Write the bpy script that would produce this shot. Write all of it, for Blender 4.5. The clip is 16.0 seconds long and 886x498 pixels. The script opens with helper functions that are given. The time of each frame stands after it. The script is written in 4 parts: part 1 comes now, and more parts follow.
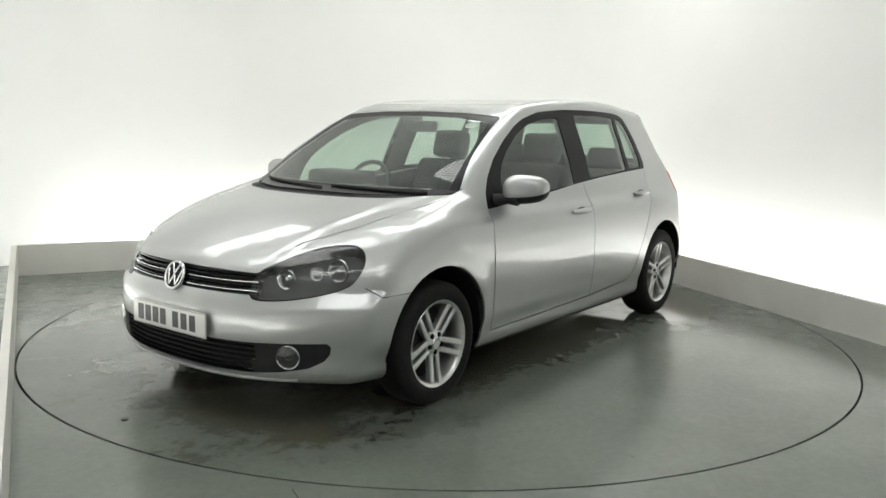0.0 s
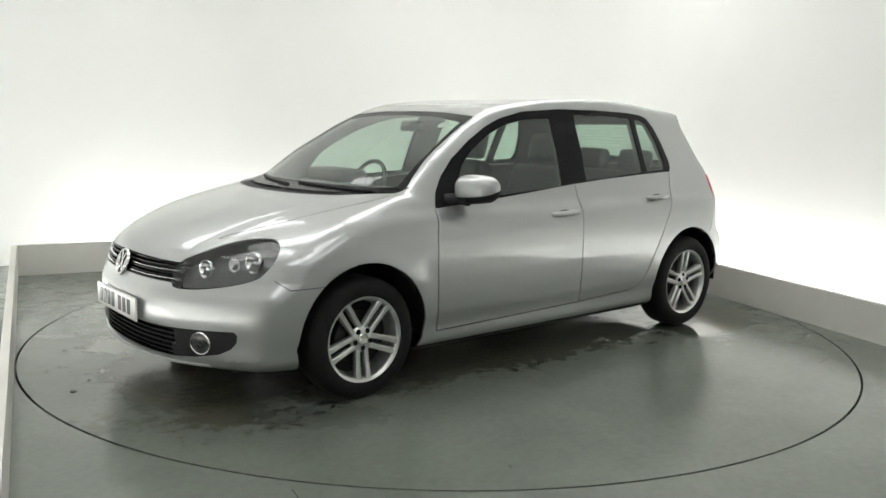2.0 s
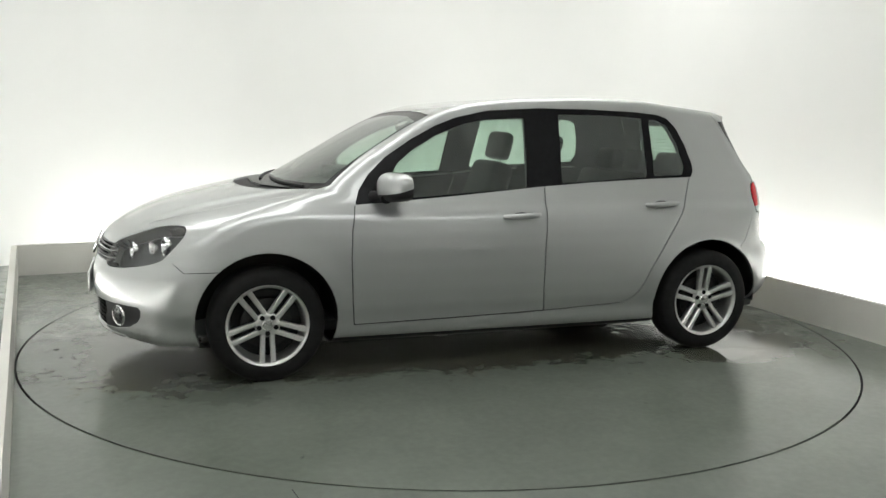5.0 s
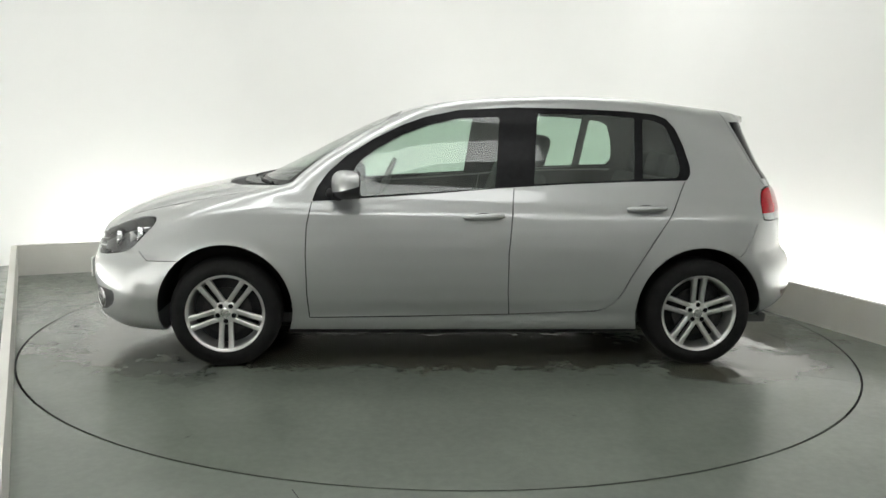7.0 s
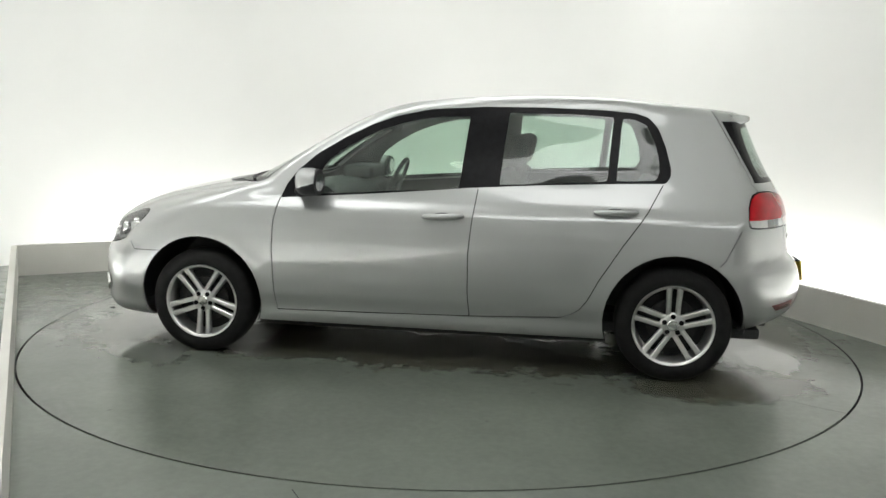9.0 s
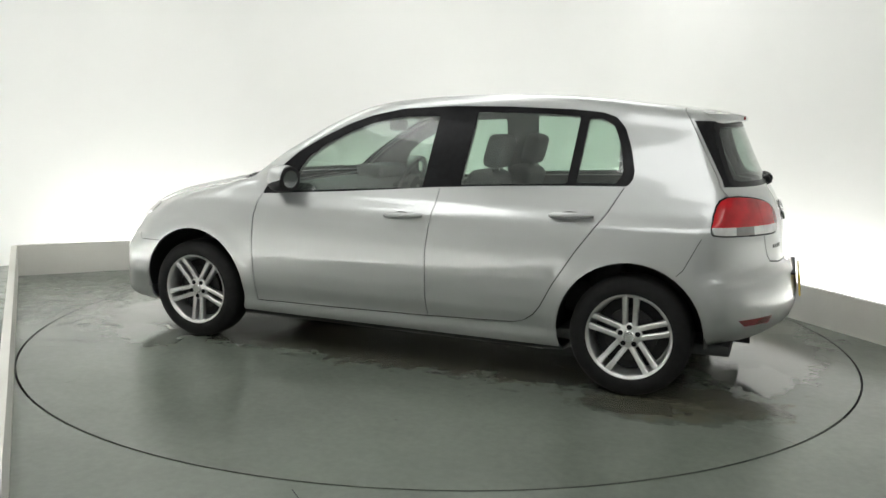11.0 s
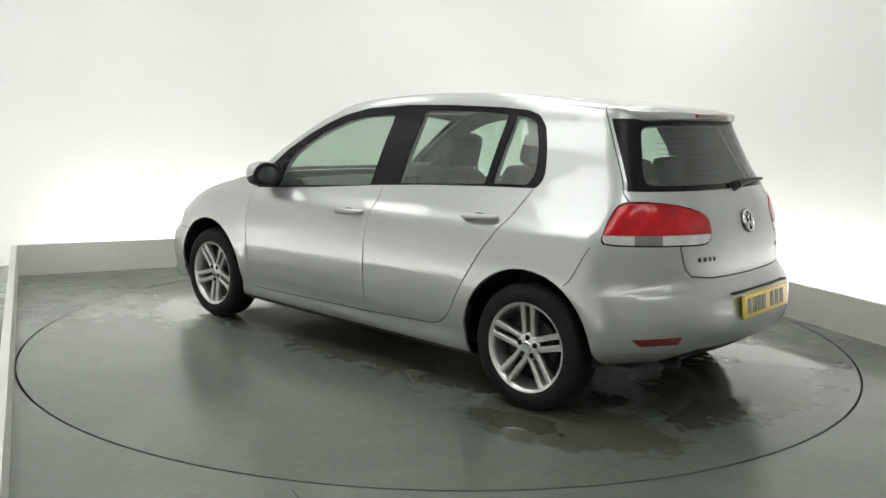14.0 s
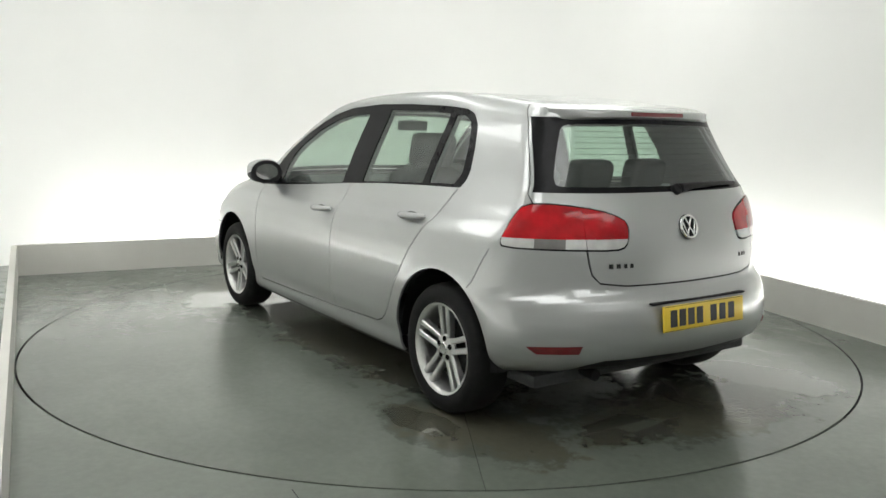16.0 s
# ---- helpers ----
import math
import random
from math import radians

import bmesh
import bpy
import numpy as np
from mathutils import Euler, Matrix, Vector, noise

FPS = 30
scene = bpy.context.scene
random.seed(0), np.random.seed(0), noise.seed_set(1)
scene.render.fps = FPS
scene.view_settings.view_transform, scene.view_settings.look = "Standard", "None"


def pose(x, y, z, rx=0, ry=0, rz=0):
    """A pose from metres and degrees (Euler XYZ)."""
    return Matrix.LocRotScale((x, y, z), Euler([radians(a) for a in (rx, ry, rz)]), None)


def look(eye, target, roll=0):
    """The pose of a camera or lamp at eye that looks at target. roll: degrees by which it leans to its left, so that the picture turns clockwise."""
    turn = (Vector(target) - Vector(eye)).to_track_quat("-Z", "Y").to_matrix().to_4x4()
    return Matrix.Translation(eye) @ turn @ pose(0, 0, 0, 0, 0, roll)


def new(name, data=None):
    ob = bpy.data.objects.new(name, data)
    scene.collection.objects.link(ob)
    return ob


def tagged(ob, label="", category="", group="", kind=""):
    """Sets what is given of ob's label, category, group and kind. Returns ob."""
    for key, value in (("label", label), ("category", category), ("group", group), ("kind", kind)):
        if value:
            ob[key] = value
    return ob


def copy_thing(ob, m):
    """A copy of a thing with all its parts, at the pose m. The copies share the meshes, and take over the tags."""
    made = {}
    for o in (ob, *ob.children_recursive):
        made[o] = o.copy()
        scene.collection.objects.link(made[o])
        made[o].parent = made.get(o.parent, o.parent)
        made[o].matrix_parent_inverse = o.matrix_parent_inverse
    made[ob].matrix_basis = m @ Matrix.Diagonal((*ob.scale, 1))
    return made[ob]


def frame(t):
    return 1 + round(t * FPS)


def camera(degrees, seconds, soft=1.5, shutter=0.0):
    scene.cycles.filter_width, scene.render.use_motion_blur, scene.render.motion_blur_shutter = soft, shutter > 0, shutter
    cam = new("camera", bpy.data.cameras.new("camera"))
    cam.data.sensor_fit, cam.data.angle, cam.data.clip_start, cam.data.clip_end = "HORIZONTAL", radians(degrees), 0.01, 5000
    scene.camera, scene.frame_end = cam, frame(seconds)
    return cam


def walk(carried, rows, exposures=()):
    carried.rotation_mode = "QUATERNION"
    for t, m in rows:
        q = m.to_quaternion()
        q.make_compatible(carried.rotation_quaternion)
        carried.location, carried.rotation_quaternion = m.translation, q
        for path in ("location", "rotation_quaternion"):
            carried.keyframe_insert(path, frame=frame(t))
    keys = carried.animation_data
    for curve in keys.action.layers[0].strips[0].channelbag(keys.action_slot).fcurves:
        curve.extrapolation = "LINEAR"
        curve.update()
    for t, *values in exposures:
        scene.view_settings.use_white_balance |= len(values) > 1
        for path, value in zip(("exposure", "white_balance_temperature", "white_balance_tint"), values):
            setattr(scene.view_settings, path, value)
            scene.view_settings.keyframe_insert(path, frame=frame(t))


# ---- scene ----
cam = camera(55.08, 16.0, soft=1.5)
EYE = (0.0, -5.381, 1.332)
AHEAD = (math.sin(radians(.09)) * math.cos(radians(8.705)), math.cos(radians(.09)) * math.cos(radians(8.705)), -math.sin(radians(8.705)))
VIEW = look(EYE, [e + a for e, a in zip(EYE, AHEAD)], 1.277)
walk(cam, [(0.0, VIEW), (16.0, VIEW)], exposures=[(0.0, 0.0), (16.0, 0.0)])

# ---- world and lights ----
world = bpy.data.worlds.new("world")
scene.world = world
world.use_nodes = True
world.node_tree.nodes["Background"].inputs["Color"].default_value = (.02, .02, .02, 1)
CEILING_GLOW = 3.85
COVE_GLOW = 21.0
LIGHT_TURN = 27
# all unseen; the two furthest towards the camera are added to brighten the car
LIGHT_PLACES = [(-1.3, -1.5), (.7, .3), (1.0, 2.2), (.3, -3.5), (-2.6, .35), (2.8, -4.4)]


# ---- materials ----
def material(name, color, rough=.5, metal=0.0, coat=0.0, spread=0.0, scale=8.0, bump=0.0, bump_scale=60.0, rough_spread=0.0, spec=.5, coat_ior=1.5):
    m = bpy.data.materials.new(name)
    m.use_nodes = True
    nt = m.node_tree
    b = nt.nodes["Principled BSDF"]
    b.inputs["Base Color"].default_value = (*color, 1)
    b.inputs["Roughness"].default_value = rough
    b.inputs["Metallic"].default_value = metal
    b.inputs["Coat Weight"].default_value = coat
    b.inputs["Specular IOR Level"].default_value = spec
    b.inputs["Coat Roughness"].default_value = .05
    b.inputs["Coat IOR"].default_value = coat_ior
    geo = nt.nodes.new("ShaderNodeTexCoord")
    if spread or rough_spread:
        n = nt.nodes.new("ShaderNodeTexNoise")
        n.inputs["Scale"].default_value, n.inputs["Detail"].default_value = scale, 6
        nt.links.new(geo.outputs["Object"], n.inputs["Vector"])
        if spread:
            r = nt.nodes.new("ShaderNodeValToRGB")
            r.color_ramp.elements[0].position, r.color_ramp.elements[1].position = .3, .7
            r.color_ramp.elements[0].color = (*[c * (1 - spread) for c in color], 1)
            r.color_ramp.elements[1].color = (*[min(1, c * (1 + spread)) for c in color], 1)
            nt.links.new(n.outputs["Fac"], r.inputs["Fac"])
            nt.links.new(r.outputs["Color"], b.inputs["Base Color"])
        if rough_spread:
            q = nt.nodes.new("ShaderNodeMapRange")
            q.inputs["From Min"].default_value, q.inputs["From Max"].default_value = .3, .7
            q.inputs["To Min"].default_value, q.inputs["To Max"].default_value = max(.02, rough - rough_spread), rough + rough_spread
            nt.links.new(n.outputs["Fac"], q.inputs["Value"])
            nt.links.new(q.outputs["Result"], b.inputs["Roughness"])
    if bump:
        k = nt.nodes.new("ShaderNodeTexNoise")
        k.inputs["Scale"].default_value, k.inputs["Detail"].default_value = bump_scale, 4
        nt.links.new(geo.outputs["Object"], k.inputs["Vector"])
        w = nt.nodes.new("ShaderNodeBump")
        w.inputs["Strength"].default_value, w.inputs["Distance"].default_value = bump, .01
        nt.links.new(k.outputs["Fac"], w.inputs["Height"])
        nt.links.new(w.outputs["Normal"], b.inputs["Normal"])
    return m


def glowing(name, color, strength):
    m = bpy.data.materials.new(name)
    m.use_nodes = True
    b = m.node_tree.nodes["Principled BSDF"]
    b.inputs["Base Color"].default_value = (.8, .8, .8, 1)
    b.inputs["Emission Color"].default_value = (*color, 1)
    b.inputs["Emission Strength"].default_value = strength
    return m


def glass(name, tint, rough=.0, gloss=.9, film=0.0):
    """A thin pane: clear and tinted face on, mirroring towards the edge."""
    m = bpy.data.materials.new(name)
    m.use_nodes = True
    nt = m.node_tree
    nt.nodes.remove(nt.nodes["Principled BSDF"])
    clear, shine, mix, edge, power, amount = (nt.nodes.new(k) for k in ("ShaderNodeBsdfTransparent", "ShaderNodeBsdfGlossy", "ShaderNodeMixShader", "ShaderNodeLayerWeight", "ShaderNodeMath", "ShaderNodeMath"))
    clear.inputs["Color"].default_value = (*tint, 1)
    shine.inputs["Color"].default_value = (gloss, gloss, gloss, 1)
    shine.inputs["Roughness"].default_value = rough
    edge.inputs["Blend"].default_value = .5
    power.operation, amount.operation = "POWER", "MULTIPLY_ADD"
    power.inputs[1].default_value = 4.5
    amount.inputs[1].default_value, amount.inputs[2].default_value = .84, .065
    nt.links.new(edge.outputs["Facing"], power.inputs[0])
    nt.links.new(power.outputs["Value"], amount.inputs[0])
    nt.links.new(amount.outputs["Value"], mix.inputs["Fac"])
    nt.links.new(clear.outputs["BSDF"], mix.inputs[1])
    nt.links.new(shine.outputs["BSDF"], mix.inputs[2])
    last = mix.outputs["Shader"]
    if film:
        co, mp, n, r, haze, over = (nt.nodes.new(k) for k in ("ShaderNodeTexCoord", "ShaderNodeMapping", "ShaderNodeTexNoise", "ShaderNodeMapRange", "ShaderNodeBsdfDiffuse", "ShaderNodeMixShader"))
        mp.inputs["Scale"].default_value = (9, 9, 2.2)
        n.inputs["Scale"].default_value, n.inputs["Detail"].default_value, n.inputs["Roughness"].default_value = 1.0, 7, .65
        haze.inputs["Color"].default_value = (.62, .68, .64, 1)
        for key, v in zip(("From Min", "From Max", "To Min", "To Max"), (.3, .7, film * .25, film * 1.9)):
            r.inputs[key].default_value = v
        nt.links.new(co.outputs["Object"], mp.inputs["Vector"])
        nt.links.new(mp.outputs["Vector"], n.inputs["Vector"])
        nt.links.new(n.outputs["Fac"], r.inputs["Value"])
        nt.links.new(r.outputs["Result"], over.inputs["Fac"])
        nt.links.new(last, over.inputs[1])
        nt.links.new(haze.outputs["BSDF"], over.inputs[2])
        last = over.outputs["Shader"]
    nt.links.new(last, nt.nodes["Material Output"].inputs["Surface"])
    return m


# standing water and damp on the turntable: place, half lengths and turn
WET = [(-.85, .72, .36, .16, 5), (-1.42, 1.04, .24, .10, 10), (-1.98, .34, .16, .26, 0), (-1.75, -.9, .5, .2, 20), (1.48, .98, .30, .17, -30), (1.14, .62, .16, .09, 0), (1.75, -.7, .30, .16, 10), (.3, -.6, .5, .16, 0)]
DAMP = [(.2, .55, 1.9, .42, 0), (1.8, .2, .36, .7, 0), (-1.6, .9, .55, .30, 10), (0, -.5, 1.9, .5, 0), (-1.9, -.2, .35, .8, 0)]


def floor_material(name, color, wet):
    """Painted concrete with scuffs and stains; wet adds damp, shiny patches."""
    m = bpy.data.materials.new(name)
    m.use_nodes = True
    nt = m.node_tree
    b = nt.nodes["Principled BSDF"]
    co = nt.nodes.new("ShaderNodeTexCoord")

    def noise_at(scale, detail, off):
        mp = nt.nodes.new("ShaderNodeMapping")
        mp.inputs["Location"].default_value = (off, off * .7, 0)
        n = nt.nodes.new("ShaderNodeTexNoise")
        n.inputs["Scale"].default_value, n.inputs["Detail"].default_value, n.inputs["Roughness"].default_value = scale, detail, .62
        nt.links.new(co.outputs["Object"], mp.inputs["Vector"])
        nt.links.new(mp.outputs["Vector"], n.inputs["Vector"])
        return n.outputs["Fac"]

    def ramp(src, p0, p1, v0, v1):
        r = nt.nodes.new("ShaderNodeMapRange")
        r.interpolation_type = "SMOOTHSTEP"
        for key, v in zip(("From Min", "From Max", "To Min", "To Max"), (p0, p1, v0, v1)):
            r.inputs[key].default_value = v
        nt.links.new(src, r.inputs["Value"])
        return r.outputs["Result"]

    def mult(a, c, how="MULTIPLY"):
        n = nt.nodes.new("ShaderNodeMath")
        n.operation = how
        nt.links.new(a, n.inputs[0])
        nt.links.new(c, n.inputs[1])
        return n.outputs["Value"]

    def patches(spots):
        """Soft ellipses with ragged edges: over one half inside them."""
        total = None
        for x, y, rx, ry, turned in spots:
            mp = nt.nodes.new("ShaderNodeMapping")
            mp.vector_type = "TEXTURE"
            mp.inputs["Location"].default_value = (x, y, 0)
            mp.inputs["Rotation"].default_value = (0, 0, radians(turned))
            mp.inputs["Scale"].default_value = (rx, ry, 1)
            far = nt.nodes.new("ShaderNodeVectorMath")
            far.operation = "LENGTH"
            nt.links.new(co.outputs["Object"], mp.inputs["Vector"])
            nt.links.new(mp.outputs["Vector"], far.inputs[0])
            near = ramp(far.outputs["Value"], .2, 1.8, 1.0, 0.0)
            total = mult(total, near, "MAXIMUM") if total else near
        rag = mult(ramp(noise_at(3.1, 7, 31.0), .25, .75, -.26, .26), ramp(noise_at(13, 8, 17.0), .25, .75, -.20, .20), "ADD")
        return mult(total, rag, "ADD")

    tone = mult(ramp(noise_at(1.1, 5, 2.0), .3, .7, .90, 1.08), ramp(noise_at(26, 8, 5.0), .3, .75, .94, 1.05))
    tone = mult(tone, ramp(noise_at(5.5, 9, 14.0), .67, .74, 1.0, .6))
    rough = ramp(noise_at(7, 6, 3.1), .3, .7, .16, .27)
    hue = nt.nodes.new("ShaderNodeVectorMath")
    hue.operation = "SCALE"
    hue.inputs[0].default_value = color
    if wet:
        film = patches(WET)
        damp = patches(DAMP)
        tone = mult(tone, ramp(damp, .38, .62, 1.0, .66))
        tone = mult(tone, ramp(film, .44, .56, 1.0, .88))
        rough = mult(rough, ramp(damp, .38, .62, 1.0, .62))
        rough = mult(rough, ramp(film, .44, .56, 1.0, .42))
        earth = nt.nodes.new("ShaderNodeMix")
        earth.data_type = "RGBA"
        earth.inputs["A"].default_value = (*color, 1)
        earth.inputs["B"].default_value = (color[0] * 1.06, color[1] * .93, color[2] * .82, 1)
        nt.links.new(ramp(mult(damp, noise_at(2.3, 5, 21.0)), .2, .42, 0.0, 1.0), earth.inputs["Factor"])
        nt.links.new(earth.outputs["Result"], hue.inputs[0])
        nt.links.new(ramp(film, .46, .54, .5, .8), b.inputs["Specular IOR Level"])
    nt.links.new(tone, hue.inputs["Scale"])
    nt.links.new(hue.outputs["Vector"], b.inputs["Base Color"])
    nt.links.new(rough, b.inputs["Roughness"])
    w = nt.nodes.new("ShaderNodeBump")
    w.inputs["Strength"].default_value, w.inputs["Distance"].default_value = .12, .004
    nt.links.new(noise_at(38, 5, 1.0), w.inputs["Height"])
    if wet:
        nt.links.new(ramp(film, .46, .54, .12, .015), w.inputs["Strength"])
    nt.links.new(w.outputs["Normal"], b.inputs["Normal"])
    return m


FLOOR = floor_material("painted_concrete", (.142, .159, .137), False)
TURN = floor_material("turntable_concrete", (.132, .148, .126), True)
WALL = material("white_wall_paint", (.82, .82, .80), .6, spread=.015, scale=1.2, bump=.04, bump_scale=40)
# for the added front wall, its paleness set by the light it bounces
GREYWALL = material("grey_wall_paint", (.76, .76, .75), .7, spread=.05, scale=2)
PLINTH = material("plinth_paint", (.62, .61, .57), .55, spread=.05, scale=3, bump=.06)
DARK = material("dark_joint", (.012, .012, .012), .8, spread=.3)
SILVER = material("silver_paint", (.395, .406, .401), .36, metal=.65, coat=1.0, spread=.02, scale=900, coat_ior=1.7)
BLACK_TRIM = material("black_trim", (.008, .008, .009), .25, spread=.2, scale=30, spec=.12)
PLASTIC = material("black_plastic", (.010, .010, .011), .55, spread=.25, scale=40, bump=.1, bump_scale=300, spec=.3)
RUBBER = material("tyre_rubber", (.009, .009, .009), .75, spread=.3, scale=20, bump=.12, bump_scale=120, spec=.25)
ALLOY = material("alloy", (.62, .62, .61), .3, metal=.85, coat=.3, spread=.06, scale=30)
# body silver darkened by hand: the shade behind the door handles
HANDLE_SHADE = material("handle_shade_grey", (.11, .113, .113), .4, metal=.5, spread=.05)
STEEL = material("brake_steel", (.03, .03, .03), .5, metal=.6, spread=.3, scale=60)
CHROME = material("chrome", (.78, .78, .78), .1, metal=1.0, spread=.05, scale=50)
GLASS = glass("window_glass", (.62, .74, .665), film=.055)
REAR_GLASS = glass("rear_window_glass", (.60, .72, .645), film=.05)
# pale film: wet glass, and the white wall's reflection painted in with it
SCREEN = glass("windscreen_glass", (.68, .78, .71), film=.06)
CLEAR = glass("lamp_lens", (.93, .94, .94), gloss=.8)
RED = material("red_lens", (.45, .004, .010), .18, coat=.35, spread=.35, scale=9, spec=.3)
DARKRED = material("dark_red_lens", (.16, .008, .012), .15, coat=1.0, spread=.1, scale=50)
WHITE_LENS = material("white_lens", (.66, .65, .64), .12, metal=.35, coat=1.0, spread=.10, scale=25)
SMOKED = material("smoked_lens", (.20, .19, .185), .14, metal=.3, coat=1.0, spread=.12, scale=25)
LAMP_DARK = material("lamp_housing", (.09, .092, .094), .3, metal=.5, spread=.3, scale=40)
CABIN = material("cabin_plastic", (.045, .047, .048), .6, spread=.15, scale=50, bump=.1, bump_scale=300)
FABRIC = material("seat_fabric", (.035, .037, .04), .9, spread=.3, scale=90, bump=.2, bump_scale=400)
LINER = material("roof_liner", (.42, .42, .40), .9, spread=.06, scale=90)
PLATE_WHITE = material("white_plate", (.62, .62, .60), .3, spread=.03)
PLATE_YELLOW = material("yellow_plate", (.78, .56, .05), .3, spread=.04)
INK = material("plate_ink", (.02, .02, .02), .4, spread=.2)


# ---- making meshes ----
def mesh_object(name, verts, faces, mat, parent=None, smooth=False, label="", solid=0.0):
    me = bpy.data.meshes.new(name)
    me.from_pydata([tuple(v) for v in verts], [], [tuple(f) for f in faces])
    if smooth:
        me.polygons.foreach_set("use_smooth", [True] * len(me.polygons))
    me.materials.append(mat)
    ob = new(name, me)
    if parent:
        ob.parent = parent
    if label:
        tagged(ob, label)
    if solid:
        s = ob.modifiers.new("thickness", "SOLIDIFY")
        s.thickness, s.offset = solid, -1
    return ob


def part(name, bm, mat, parent=None, label="", smooth=True, m=None):
    """Links a bmesh as one mesh object under a thing or part."""
    bmesh.ops.recalc_face_normals(bm, faces=bm.faces)
    me = bpy.data.meshes.new(name)
    bm.to_mesh(me)
    bm.free()
    me.polygons.foreach_set("use_smooth", [smooth] * len(me.polygons))
    me.materials.append(mat)
    if smooth:
        me.set_sharp_from_angle(angle=radians(40))
    ob = new(name, me)
    if parent:
        ob.parent = parent
    if m is not None:
        ob.matrix_basis = m
    if label:
        tagged(ob, label)
    return ob


def box(x0, x1, y0, y1, z0, z1, bevel=0.0, seg=2):
    bm = bmesh.new()
    bmesh.ops.create_cube(bm, size=1, matrix=Matrix.Translation(((x0 + x1) / 2, (y0 + y1) / 2, (z0 + z1) / 2)) @ Matrix.Diagonal((x1 - x0, y1 - y0, z1 - z0, 1)))
    if bevel:
        bmesh.ops.bevel(bm, geom=bm.edges[:], offset=bevel, segments=seg, affect="EDGES", profile=.6)
    return bm


def lathe(profile, n=48, axis="y", closed=True):
    """Turns (radius, height) pairs about an axis."""
    bm = bmesh.new()
    rings = []
    for r, h in profile:
        ring = []
        for i in range(n):
            a = 2 * math.pi * i / n
            p = {"y": (r * math.cos(a), h, r * math.sin(a)), "z": (r * math.cos(a), r * math.sin(a), h), "x": (h, r * math.cos(a), r * math.sin(a))}[axis]
            ring.append(bm.verts.new(p))
        rings.append(ring)
    for a, b in zip(rings, rings[1:]):
        for i in range(n):
            j = (i + 1) % n
            bm.faces.new((a[i], a[j], b[j], b[i]))
    if closed:
        for ring in (rings[0], rings[-1]):
            bm.faces.new(ring)
    return bm


def prism(outline, z0, z1, bevel=0.0):
    """A flat outline in x and y given a height."""
    bm = bmesh.new()
    low = [bm.verts.new((x, y, z0)) for x, y in outline]
    top = [bm.verts.new((x, y, z1)) for x, y in outline]
    bm.faces.new(low[::-1])
    bm.faces.new(top)
    for i in range(len(low)):
        j = (i + 1) % len(low)
        bm.faces.new((low[i], low[j], top[j], top[i]))
    if bevel:
        bmesh.ops.bevel(bm, geom=bm.edges[:], offset=bevel, segments=2, affect="EDGES")
    return bm


def tube(points, radius, n=10):
    """A round bar along points."""
    bm = bmesh.new()
    rings = []
    for i, p in enumerate(points):
        d = Vector(points[min(i + 1, len(points) - 1)]) - Vector(points[max(i - 1, 0)])
        q = d.to_track_quat("Z", "Y")
        r = radius[i] if isinstance(radius, (list, tuple)) else radius
        rings.append([bm.verts.new(Vector(p) + q @ Vector((r * math.cos(2 * math.pi * k / n), r * math.sin(2 * math.pi * k / n), 0))) for k in range(n)])
    for a, b in zip(rings, rings[1:]):
        for i in range(n):
            bm.faces.new((a[i], a[(i + 1) % n], b[(i + 1) % n], b[i]))
    bm.faces.new(rings[0][::-1])
    bm.faces.new(rings[-1])
    return bm


# ---- the studio ----
RIM = 2.463


def ring_floor():
    """Floor sheet with a round hole for the turntable."""
    bm = bmesh.new()
    n = 160
    rings = []
    for r in (RIM + .012, 3.0, 6.0, 14.0):
        rings.append([bm.verts.new((r * math.cos(2 * math.pi * i / n), r * math.sin(2 * math.pi * i / n), 0)) for i in range(n)])
    for a, b in zip(rings, rings[1:]):
        for i in range(n):
            bm.faces.new((a[i], b[i], b[(i + 1) % n], a[(i + 1) % n]))
    ob = part("floor", bm, FLOOR, smooth=False)
    return tagged(ob, "grey-green painted concrete studio floor", "floor", kind="structure")


ring_floor()
pit = part("turntable_pit", lathe([(RIM + .05, -.07), (RIM + .05, -.003), (RIM + .013, -.003), (RIM + .013, -.07)], 160, "z", False), DARK, smooth=False)
tagged(pit, "dark gap round the turntable disc", "gap", kind="structure")


joint = part("floor_joint", prism([(-.520, -2.490), (-.517, -2.488), (-.257, -3.008), (-.260, -3.010)], -.004, .0012), DARK, smooth=False)
tagged(joint, "thin dark joint in the painted floor", "joint", kind="structure")


def turntable():
    thing = tagged(new("turntable"), "round concrete vehicle turntable flush with the floor, damp and stained", "turntable")
    for k in range(2):
        a0, a1 = radians(-30 + 180 * k), radians(150 + 180 * k)
        cut = .0011
        arc = [(RIM * math.cos(a), RIM * math.sin(a)) for a in [a0 + cut / RIM + (a1 - a0 - 2 * cut / RIM) * i / 90 for i in range(91)]]
        part("deck_panel", prism(arc, -.04, 0), TURN, thing, smooth=False)
    part("drain_plug", lathe([(.001, 0), (.016, 0), (.014, .004), (.001, .005)], 16, "z"), DARK, thing, "small dark plug", m=pose(2.28, 0, 0))
    part("underlay", lathe([(RIM - .02, -.06), (RIM - .02, -.045)], 80, "z"), DARK, thing, "dark bed under the deck panels")
    return thing


TABLE = turntable()


